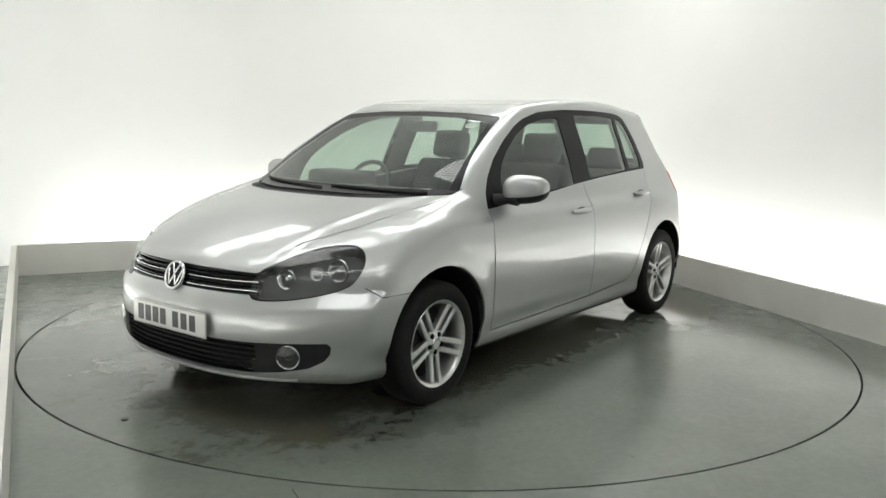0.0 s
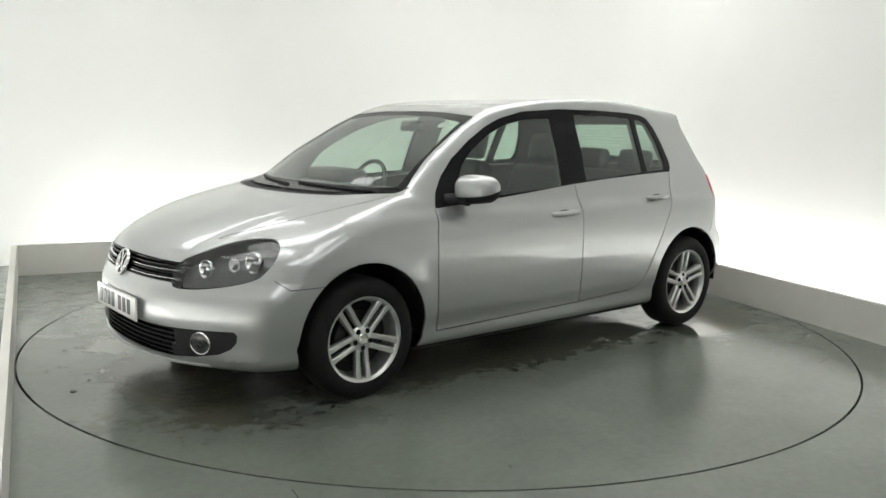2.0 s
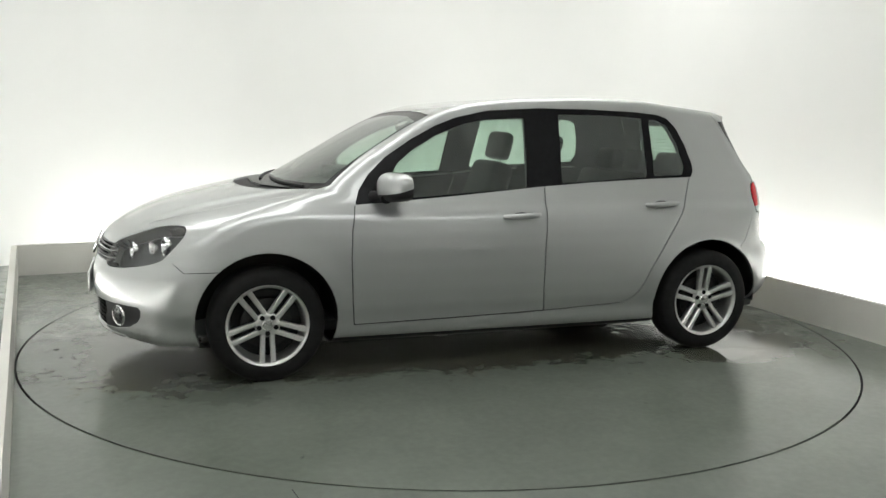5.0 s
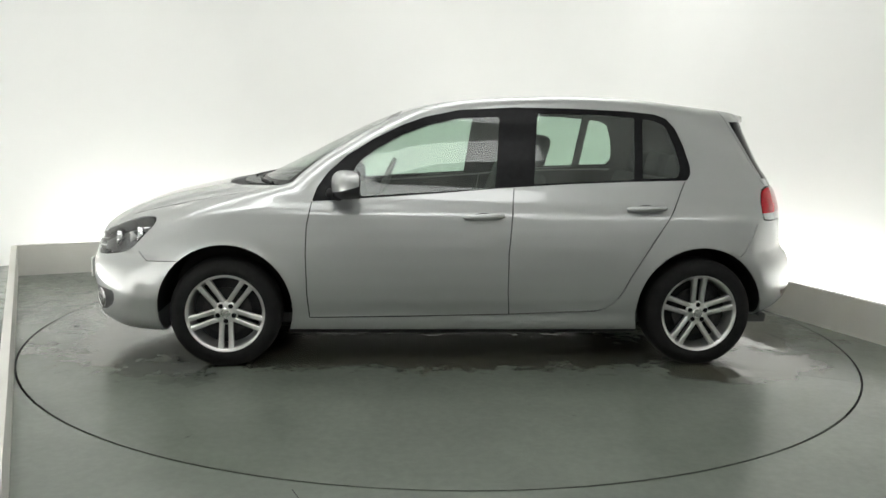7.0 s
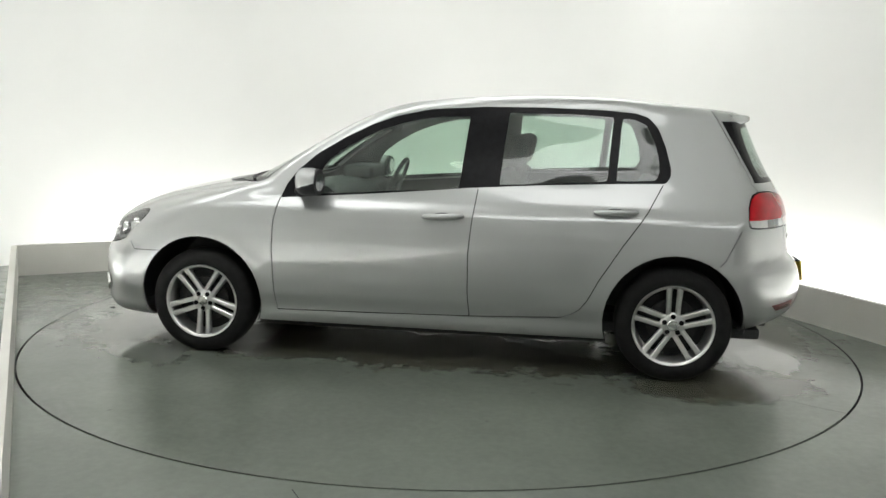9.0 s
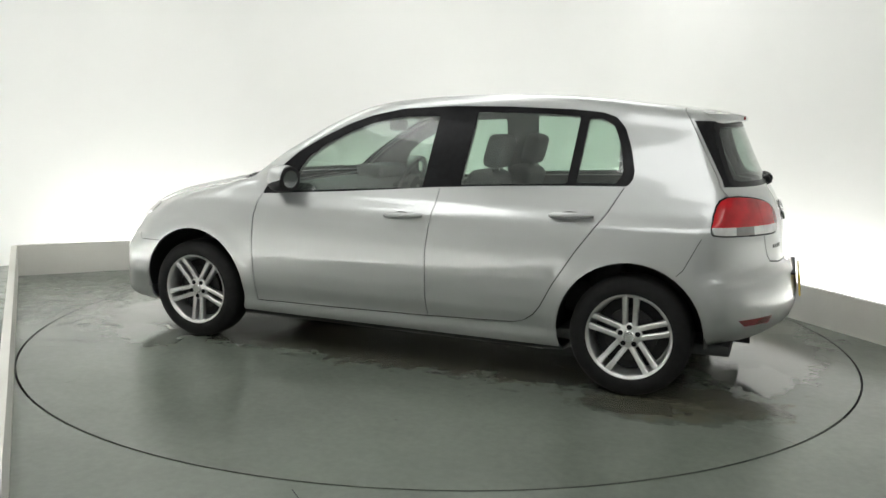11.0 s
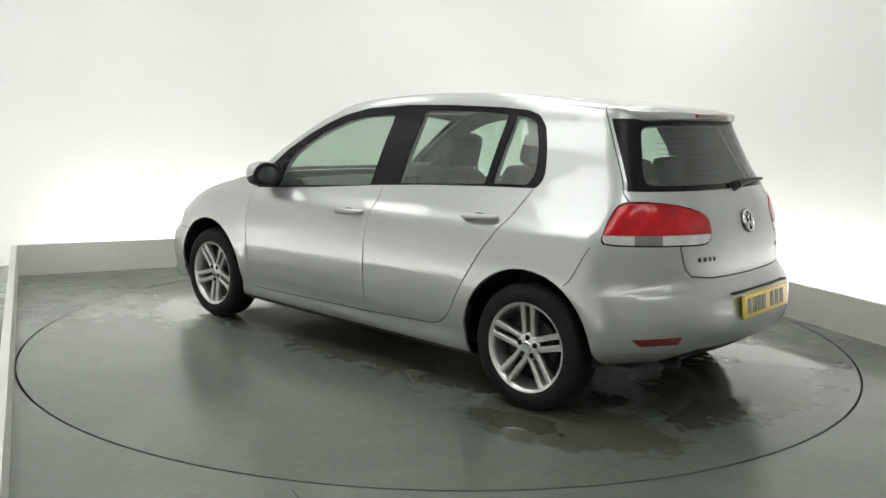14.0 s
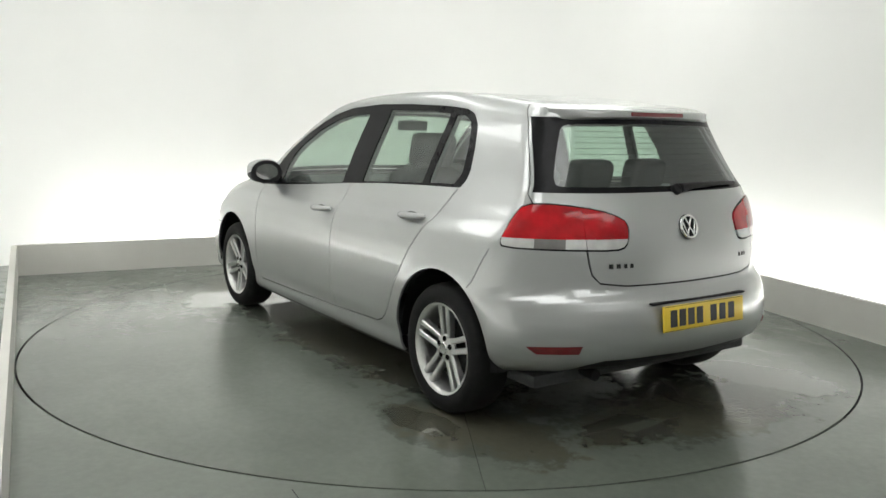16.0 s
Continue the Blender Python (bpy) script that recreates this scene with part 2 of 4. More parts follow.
def wall_run(name, pts, z0, z1, thick, mat, label, category):
    """A wall along points, thick to the left of its way."""
    bm = bmesh.new()
    p = [Vector((x, y, 0)) for x, y in pts]
    n = []
    for i in range(len(p)):
        d = (p[min(i + 1, len(p) - 1)] - p[max(i - 1, 0)]).normalized()
        n.append(Vector((-d.y, d.x, 0)))
    grid = []
    for q, k in zip(p, n):
        grid.append([bm.verts.new(v) for v in (q + Vector((0, 0, z0)), q + Vector((0, 0, z1)), q + k * thick + Vector((0, 0, z1)), q + k * thick + Vector((0, 0, z0)))])
    for a, b in zip(grid, grid[1:]):
        for i in range(4):
            bm.faces.new((a[i], a[(i + 1) % 4], b[(i + 1) % 4], b[i]))
    bm.faces.new(grid[0])
    bm.faces.new(grid[-1][::-1])
    ob = part(name, bm, mat)
    return tagged(ob, label, category, kind="structure")


def rounded(points, radii, n=10):
    """An open line with its inner corners rounded."""
    out = [Vector(points[0])]
    for i in range(1, len(points) - 1):
        a, b, c = (Vector(points[k]) for k in (i - 1, i, i + 1))
        r = radii[i - 1]
        p, q = b + (a - b).normalized() * r, b + (c - b).normalized() * r
        out += [p * (1 - s) ** 2 + b * 2 * s * (1 - s) + q * s * s for s in (k / n for k in range(n + 1))]
    out.append(Vector(points[-1]))
    return [tuple(v) for v in out]


# low boards round the turntable, with light strips hidden behind them
wall_run("plinth_back", [(-3.42, 1.375), (1.136, 3.70)], 0, .25, .04, PLINTH, "low off-white painted board behind the turntable", "low wall")
wall_run("plinth_right", [(1.136, 3.70), (2.76, -.25), (4.2, -3.75)], 0, .25, .04, PLINTH, "low off-white painted board beside the turntable", "low wall")
wall_run("plinth_left", [(-.70, -4.21), (-3.42, 1.375)], 0, .25, .04, PLINTH, "low off-white painted board ending near the camera", "low wall")
ROOM = rounded([(-.03, -7.0), (-4.23, 1.65), (1.42, 4.46), (5.79, -6.18)], [.9, 1.3])
wall_run("wall_cyclorama", ROOM, 0, 3.5, .12, WALL, "seamless white studio wall with rounded corners", "wall")
# added out of view: closes the room and bounces light onto the car
wall_run("wall_front", [(5.79, -6.18), (-.03, -7.0)], 0, 3.5, .12, GREYWALL, "unseen pale wall added behind the camera to close the room and bounce light", "wall")
ceiling = part("ceiling", prism([(-4.6, 2.0), (1.3, 5.0), (6.3, -6.3), (0, -7.3)][::-1], 3.5, 3.6), WALL, smooth=False)
tagged(ceiling, "white studio ceiling", "ceiling", kind="structure")
COVE = glowing("cove_tube_glow", (.99, 1.0, .985), COVE_GLOW)
PANEL = glowing("ceiling_tube_glow", (.99, 1.0, .98), CEILING_GLOW)
for a, b in (((-3.1, 1.86), (.85, 3.88)), ((1.53, 3.55), (3.95, -2.35)), ((-.9, -4.9), (-3.75, 1.1))):
    a, b = Vector((*a, 0)), Vector((*b, 0))
    lamp = tagged(new("cove_light"), "long white tube light lying at the wall's foot", "light", "cove lights")
    way = (b - a).normalized()
    part("tube", tube([a + Vector((0, 0, .07)), b + Vector((0, 0, .07))], .035), COVE, lamp)
    base = box(0, (b - a).length, -.04, .04, 0, .035, .004)
    part("base", base, WALL, lamp, smooth=False, m=Matrix.Translation(a) @ Matrix.Rotation(math.atan2(way.y, way.x), 4, "Z"))


def ceiling_light():
    thing = tagged(new("ceiling_light"), "broad white ceiling light with a bright diffuser", "ceiling light", "ceiling lights")
    part("frame", box(-1.25, 1.25, -.43, .43, -.05, 0, .008), WALL, thing, smooth=False)
    part("diffuser", box(-1.22, 1.22, -.40, .40, -.07, -.045, .01), PANEL, thing, smooth=False)
    return thing


first = None
for x, y in LIGHT_PLACES:
    m = pose(x, y, 3.498, 0, 0, LIGHT_TURN)
    if first:
        copy_thing(first, m)
    else:
        first = ceiling_light()
        first.matrix_basis = m


# ---- body shape: side profile, plan rounding and width ----
PROFILE = [(1.70, .175), (1.95, .185), (2.075, .205), (2.125, .25), (2.128, .33), (2.138, .42), (2.135, .50), (2.118, .55),
           (2.105, .61), (2.07, .685), (2.00, .742), (1.90, .795), (1.745, .853), (1.577, .895), (1.408, .93),
           (1.26, .957), (1.16, .975), (1.05, 1.031), (.93, 1.094), (.714, 1.207), (.533, 1.299), (.40, 1.354), (.28, 1.395),
           (.15, 1.422), (.02, 1.438), (-.174, 1.456), (-.457, 1.469), (-.67, 1.471), (-.886, 1.468), (-1.103, 1.457),
           (-1.323, 1.438), (-1.545, 1.416), (-1.635, 1.404), (-1.675, 1.382), (-1.697, 1.345), (-1.730, 1.27), (-1.795, 1.13),
           (-1.856, 1.02), (-1.892, .965), (-1.925, .885), (-1.945, .80), (-1.955, .72), (-1.968, .64), (-2.012, .59),
           (-2.034, .52), (-2.038, .45), (-2.030, .40), (-1.995, .34), (-1.92, .292), (-1.80, .262), (-1.66, .232), (-1.5, .205), (-1.0, .175), (0.0, .17), (1.0, .17)]
WIDTH_Z = [.10, .18, .225, .262, .268, .30, .335, .36, .45, .55, .66, .74, .80, .835, .855, .89, .92, .97, 1.03, 1.12, 1.22, 1.32, 1.40, 1.46, 1.6]
WIDTH_Y = [.79, .828, .851, .857, .854, .857, .866, .874, .883, .887, .885, .877, .864, .853, .838, .809, .794, .771, .749, .716, .674, .628, .599, .586, .55]


def smooth_loop(points, n):
    """A closed Catmull-Rom curve through points, at n even steps."""
    p = np.array(points, float)
    fine = []
    for i in range(len(p)):
        a, b, c, d = p[i - 1], p[i], p[(i + 1) % len(p)], p[(i + 2) % len(p)]
        for s in np.linspace(0, 1, 8, endpoint=False):
            fine.append(.5 * (2 * b + (c - a) * s + (2 * a - 5 * b + 4 * c - d) * s * s + (3 * b - a - 3 * c + d) * s ** 3))
    fine = np.array(fine)
    if not n:
        return fine
    ring = np.vstack([fine, fine[:1]])
    run = np.concatenate([[0], np.cumsum(np.hypot(*np.diff(ring, axis=0).T))])
    at = np.linspace(0, run[-1], n, endpoint=False)
    return np.stack([np.interp(at, run, ring[:, 0]), np.interp(at, run, ring[:, 1])], -1)


RING = smooth_loop(PROFILE, 300)
WZ = np.linspace(.1, 1.6, 301)
WY = np.interp(WZ, WIDTH_Z, WIDTH_Y)
WY = np.convolve(np.pad(WY, 3, mode="edge"), np.ones(7) / 7, mode="valid")


def profile_distance(x, z):
    """Signed distance from the side profile, negative inside."""
    a, b = RING, np.roll(RING, -1, axis=0)
    e = b - a
    px, pz = x[:, None] - a[:, 0], z[:, None] - a[:, 1]
    s = np.clip((px * e[:, 0] + pz * e[:, 1]) / (e ** 2).sum(1), 0, 1)
    d = np.sqrt(((px - s * e[:, 0]) ** 2 + (pz - s * e[:, 1]) ** 2).min(1))
    up = (a[:, 1] <= z[:, None]) != (b[:, 1] <= z[:, None])
    cross = px * 1 < (z[:, None] - a[:, 1]) / np.where(e[:, 1] == 0, 1e-9, e[:, 1]) * e[:, 0]
    inside = (up & cross).sum(1) % 2 == 1
    return np.where(inside, -d, d)


def step(x, a, b):
    s = np.clip((x - a) / (b - a), 0, 1)
    return s * s * (3 - 2 * s)


def body_field(x, y, z):
    """Below zero inside the car's body."""
    y = np.abs(y)
    front = np.interp(z, [.2, .40, .53, .60, .74, .86, .97, 1.12, 1.35], [.52, .53, .55, .66, .68, .60, .46, .28, .14]) * y ** 2.6
    rear = np.interp(z, [.25, .40, .55, .90, 1.04, 1.33], [.52, .54, .56, .54, .52, .85]) * y ** 3
    shift = front * step(x, 0, .5) - rear * step(-x, .7, 1.3)
    crown = (.006 - .006 * step(x, .9, 1.3) * step(z, .5, .7)) * y ** 2 * step(z, .45, .8)
    # the bonnet's raised middle, falling away along two creases
    crease = .60 - .17 * (x - 1.0)
    crown = crown + .011 * step(y, crease - .012, crease + .05) * step(x, .95, 1.2) * step(z, .62, .75) - .011 * step(x, .95, 1.2) * step(z, .62, .75) * step(-y, -crease, .0) * .35
    prof = profile_distance(x + shift, z + crown)
    wide = np.interp(z, WZ, WY)
    wide = wide - .013 * np.abs(x / 1.4) ** 4 - .035 * step(-x, .5, 1.6) * step(z, .85, 1.15)
    wide = wide + .010 * step(x, .6, 1.3) * step(z, .65, .9)
    for hub in (1.289, -1.289):
        r = np.hypot(x - hub, z - .31)
        wide = wide + .009 * np.exp(-((r - .36) / .06) ** 2) * step(z, .2, .35)
    side = y - wide
    k = .055
    h = np.clip(.5 + .5 * (side - prof) / k, 0, 1)
    return prof * (1 - h) + side * h + k * h * (1 - h)


def body_grid(n_ring, n_side):
    """The body's left half as a grid of places: n_ring round the profile, n_side from the middle line to the side."""
    loop = smooth_loop(PROFILE, n_ring)
    core = np.stack([np.clip(loop[:, 0], -1.289, 1.289) * .95, np.full(n_ring, .55)], -1)
    out = loop - core
    out /= np.hypot(out[:, 0], out[:, 1])[:, None]
    phi = np.linspace(0, 1, n_side) * math.pi / 2
    dx, dy, dz = out[:, None, 0] * np.cos(phi), np.ones((n_ring, 1)) * np.sin(phi), out[:, None, 1] * np.cos(phi)
    o = np.broadcast_to(core[:, None, :], (n_ring, n_side, 2))
    low, high = np.zeros(dx.size), np.full(dx.size, 2.2)
    dx, dy, dz, ox, oz = dx.ravel(), dy.ravel(), dz.ravel(), o[..., 0].ravel(), o[..., 1].ravel()
    for _ in range(17):
        mid = (low + high) / 2
        inside = body_field(ox + mid * dx, mid * dy, oz + mid * dz) < 0
        low, high = np.where(inside, mid, low), np.where(inside, high, mid)
    return np.stack([ox + low * dx, low * dy, oz + low * dz], -1).reshape(n_ring, n_side, 3)


def body_normals(p):
    """Outward normals of the body at places p."""
    h = 2e-3
    x, y, z = p.T
    g = np.stack([body_field(x + h, y, z) - body_field(x - h, y, z), body_field(x, y + h, z) - body_field(x, y - h, z),
                  body_field(x, y, z + h) - body_field(x, y, z - h)], -1)
    g[np.abs(p[:, 1]) < 1e-3, 1] = 0.0
    return g / np.maximum(np.linalg.norm(g, axis=1), 1e-9)[:, None]


# ---- cutting the body into panels ----
SIDE, FRONT, REAR, PLAN, END = ((1, 0, 0), (0, 0, 1)), ((-1, 1, 0), (0, 0, 1)), ((1, 1, 0), (0, 0, 1)), ((1, 0, 0), (0, 1, 0)), ((0, 1, 0), (0, 0, 1))


def inside(poly, u, v):
    hit = np.zeros(len(u), bool)
    for (a, b), (c, d) in zip(poly, poly[1:] + poly[:1]):
        if b != d:
            hit ^= ((b <= v) != (d <= v)) & (u < a + (v - b) / (d - b) * (c - a))
    return hit


def centers(bm):
    co = np.array([v.co for v in bm.verts])
    n = np.array([len(f.verts) for f in bm.faces])
    idx = np.array([v.index for f in bm.faces for v in f.verts])
    return np.add.reduceat(co[idx], np.concatenate([[0], np.cumsum(n)[:-1]]), axis=0) / n[:, None]


def carve(bm, axes, poly, cond, shut=True):
    """Cuts the mesh along a polygon seen along the axes' common normal."""
    bm.verts.index_update()
    bm.faces.ensure_lookup_table()
    c = centers(bm)
    a0, a1 = (np.array(a, float) for a in axes)
    u, v = c @ a0, c @ a1
    p = np.array(poly)
    pad = .07
    near = cond(c[:, 0], c[:, 1], c[:, 2]) & (u > p[:, 0].min() - pad) & (u < p[:, 0].max() + pad) & (v > p[:, 1].min() - pad) & (v < p[:, 1].max() + pad)
    work = [bm.faces[i] for i in np.nonzero(near)[0]]
    n0, n1 = Vector(axes[0]), Vector(axes[1])
    n0, n1 = n0 / n0.length_squared, n1 / n1.length_squared
    along = n0.cross(n1)
    for a, b in zip(poly, poly[1:] + poly[:1]) if shut else zip(poly, poly[1:]):
        a, b = np.array(a, float), np.array(b, float)
        d = b - a
        if not work or not d.any():
            continue
        cc = np.array([f.calc_center_median() for f in work])
        q = np.stack([cc @ a0, cc @ a1], -1)
        s = np.clip(((q - a) @ d) / (d @ d), 0, 1)
        gap = np.hypot(*(q - a - s[:, None] * d).T)
        pick, rest = [], []
        for f, g in zip(work, gap):
            (pick if g < pad else rest).append(f)
        if not pick:
            continue
        geom = list({e for f in pick for e in f.edges}) + list({w for f in pick for w in f.verts}) + pick
        res = bmesh.ops.bisect_plane(bm, geom=geom, dist=2e-5, plane_co=n0 * a[0] + n1 * a[1], plane_no=(n0 * d[0] + n1 * d[1]).cross(along))
        work = rest + [g for g in res["geom"] if isinstance(g, bmesh.types.BMFace)]


def strip(line, width):
    """A polyline given a width, as a polygon."""
    p = [Vector(q) for q in line]
    left, right = [], []
    for i, q in enumerate(p):
        d = (p[min(i + 1, len(p) - 1)] - p[max(i - 1, 0)]).normalized() * (width / 2)
        left.append((q.x - d.y, q.y + d.x))
        right.append((q.x + d.y, q.y - d.x))
    return left + right[::-1]


def circle(x, z, r, n=40):
    return [(x + r * math.cos(2 * math.pi * i / n), z + r * math.sin(2 * math.pi * i / n)) for i in range(n)]


def bowed(poly, n=4):
    """A closed outline with its corners eased into curves."""
    p = smooth_loop(poly, 0)[::8 // n]
    return [tuple(float(x) for x in q) for q in p]


def eased(poly, r):
    """A closed outline with each corner cut back by r in a short curve."""
    out = []
    for i, q in enumerate(poly):
        a, b, c = Vector(poly[i - 1]), Vector(q), Vector(poly[(i + 1) % len(poly)])
        p, n = b + (a - b).normalized() * min(r, (a - b).length * .3), b + (c - b).normalized() * min(r, (c - b).length * .3)
        for s in (0, .5, 1):
            out.append(tuple(p * (1 - s) ** 2 + b * 2 * s * (1 - s) + n * s * s))
    return out


DLO = [(.841, .888), (.348, .923), (.078, .946), (-.193, .971), (-.557, .996), (-.912, 1.013), (-1.218, 1.023), (-1.242, 1.059),
       (-1.243, 1.101), (-1.215, 1.209), (-1.176, 1.305), (-1.124, 1.362), (-1.055, 1.384), (-.894, 1.397), (-.576, 1.405),
       (-.262, 1.404), (.05, 1.384), (.236, 1.343), (.358, 1.298), (.51, 1.222), (.659, 1.129), (.759, 1.039), (.813, .963)]
F_GLASS = [(.652, .912), (.25, .942), (-.138, .968), (-.173, 1.353), (.05, 1.341), (.204, 1.310), (.357, 1.253), (.506, 1.169), (.594, 1.099), (.639, 1.025)]
R_GLASS = [(-.351, .992), (-.916, 1.025), (-.942, 1.363), (-.763, 1.375), (-.386, 1.376)]
Q_GLASS = [(-.962, 1.029), (-1.163, 1.037), (-1.190, 1.088), (-1.165, 1.214), (-1.117, 1.324), (-1.056, 1.352), (-.987, 1.358)]
DOOR_FRONT = [(.841, .888), (.865, .761), (.870, .613), (.862, .40), (.849, .272)]
DOOR_SPLIT = [(-.241, .969), (-.222, .81), (-.207, .632), (-.209, .417), (-.221, .292)]
DOOR_REAR = [(-.70, .312), (-.755, .33), (-.80, .362), (-.836, .41), (-.893, .523), (-1.006, .706), (-1.132, .884), (-1.204, 1.018)]
SILL = [(.849, .272), (.338, .28), (-.221, .292), (-.70, .312)]
LAMP = bowed([(-1.575, .666), (-1.458, .706), (-1.258, .753), (-1.123, .770), (-1.003, .773), (-.950, .755), (-.936, .724), (-.959, .682),
              (-1.01, .638), (-1.06, .616), (-1.159, .595), (-1.356, .572), (-1.56, .562), (-1.625, .586)], 2)
GRILLE = [(-.01, .676), (.256, .673), (.458, .667), (.44, .578), (.291, .579), (-.01, .581)]
LOWER = [(-2.16, .380), (-1.945, .380), (-1.658, .381), (-1.456, .386), (-1.165, .391), (-1.143, .376), (-1.15, .342), (-1.185, .312), (-1.275, .281),
         (-1.457, .257), (-1.665, .238), (-1.882, .231), (-2.16, .231)]
TAIL = bowed([(-.826, .832), (-.848, .878), (-.905, .949), (-.990, .988), (-1.215, .983), (-1.41, .960), (-1.526, .926), (-1.551, .885),
              (-1.549, .835), (-1.502, .813), (-1.325, .812), (-.909, .816)], 2)
TAIL_SEAL = [(-1.18 + (u + 1.18) * 1.028, .893 + (v - .893) * 1.09) for u, v in TAIL]
LAMP_SEAL = [(-1.27 + (u + 1.27) * 1.018, .655 + (v - .655) * 1.06) for u, v in LAMP]
REAR_SCREEN = [(-1.500, 1.352), (-1.512, 1.33), (-1.655, 1.07), (-1.667, 1.038), (-2.2, 1.034), (-2.2, 1.352)]
REAR_CLEAR = [(-.01, 1.330), (.42, 1.325), (.475, 1.318), (.497, 1.295), (.585, 1.10), (.588, 1.075), (.57, 1.064), (-.01, 1.062)]
SCREEN_EDGE = [(-.01, .958), (.3, .957), (.55, .960), (.69, .966), (.712, .978), (.705, 1.0), (.63, 1.164), (.575, 1.338), (.555, 1.352), (.3, 1.370), (-.01, 1.376)]
SCREEN_CLEAR = [(-.01, .985), (.3, .984), (.55, .984), (.665, .99), (.612, 1.16), (.54, 1.32), (.3, 1.345), (-.01, 1.352)]
COWL = [(-.01, .942), (.3, .942), (.5, .946), (.70, .962), (.72, .99), (-.01, .99)]
BONNET = [(2.3, -.01), (2.3, .47), (1.93, .46), (1.803, .492), (1.583, .606), (1.20, .689), (1.00, .718), (.90, -.01)]
BONNET_LINE = [(1.84, .482), (1.803, .492), (1.583, .606), (1.20, .689), (1.05, .712)]
GATE = [(-.01, .985), (.70, .985), (.63, .984), (.535, .978), (.535, .81), (.529, .752), (.518, .706), (.486, .672), (.374, .659), (-.01, .655)]
GATE_TOP = [(-1.427, 1.7), (-1.452, 1.40), (-1.482, 1.355), (-1.496, 1.33), (-1.640, 1.07), (-1.655, 1.03), (-1.70, .984), (-2.3, .984), (-2.3, 1.7)]
GATE_LINE = [(.537, .835), (.536, .81), (.529, .752), (.518, .706), (.486, .672), (.374, .659), (-.01, .655)]
BUMPER_F = [(1.40, .574), (1.685, .572), (1.735, .612), (1.76, .67), (2.3, .69), (2.3, .05), (1.2, .05)]
WING_LINE = [(1.50, .574), (1.685, .572), (1.735, .612)]
BUMPER_R = [(-1.46, .60), (-1.52, .65), (-1.592, .80), (-1.64, .83), (-2.3, .83), (-2.3, .05), (-1.46, .05)]
REAR_LINE = [(-1.49, .62), (-1.52, .65), (-1.592, .80)]
VALANCE = [(-.01, .352), (.26, .360), (.49, .355), (.55, .335), (.603, .30), (.63, .15), (-.01, .15)]
REFLECTOR = [(-1.003, .417), (-1.329, .425), (-1.308, .390), (-1.063, .386)]
ROOF = [(.30, -.01), (.30, .525), (-.2, .54), (-1.0, .525), (-1.424, .50), (-1.424, -.01)]
flank = lambda x, y, z: (y > .45) & (z > .1)
nose = lambda x, y, z: (x > 1.35) & (z > .1)
tail = lambda x, y, z: (x < -1.40) & (z > .1)
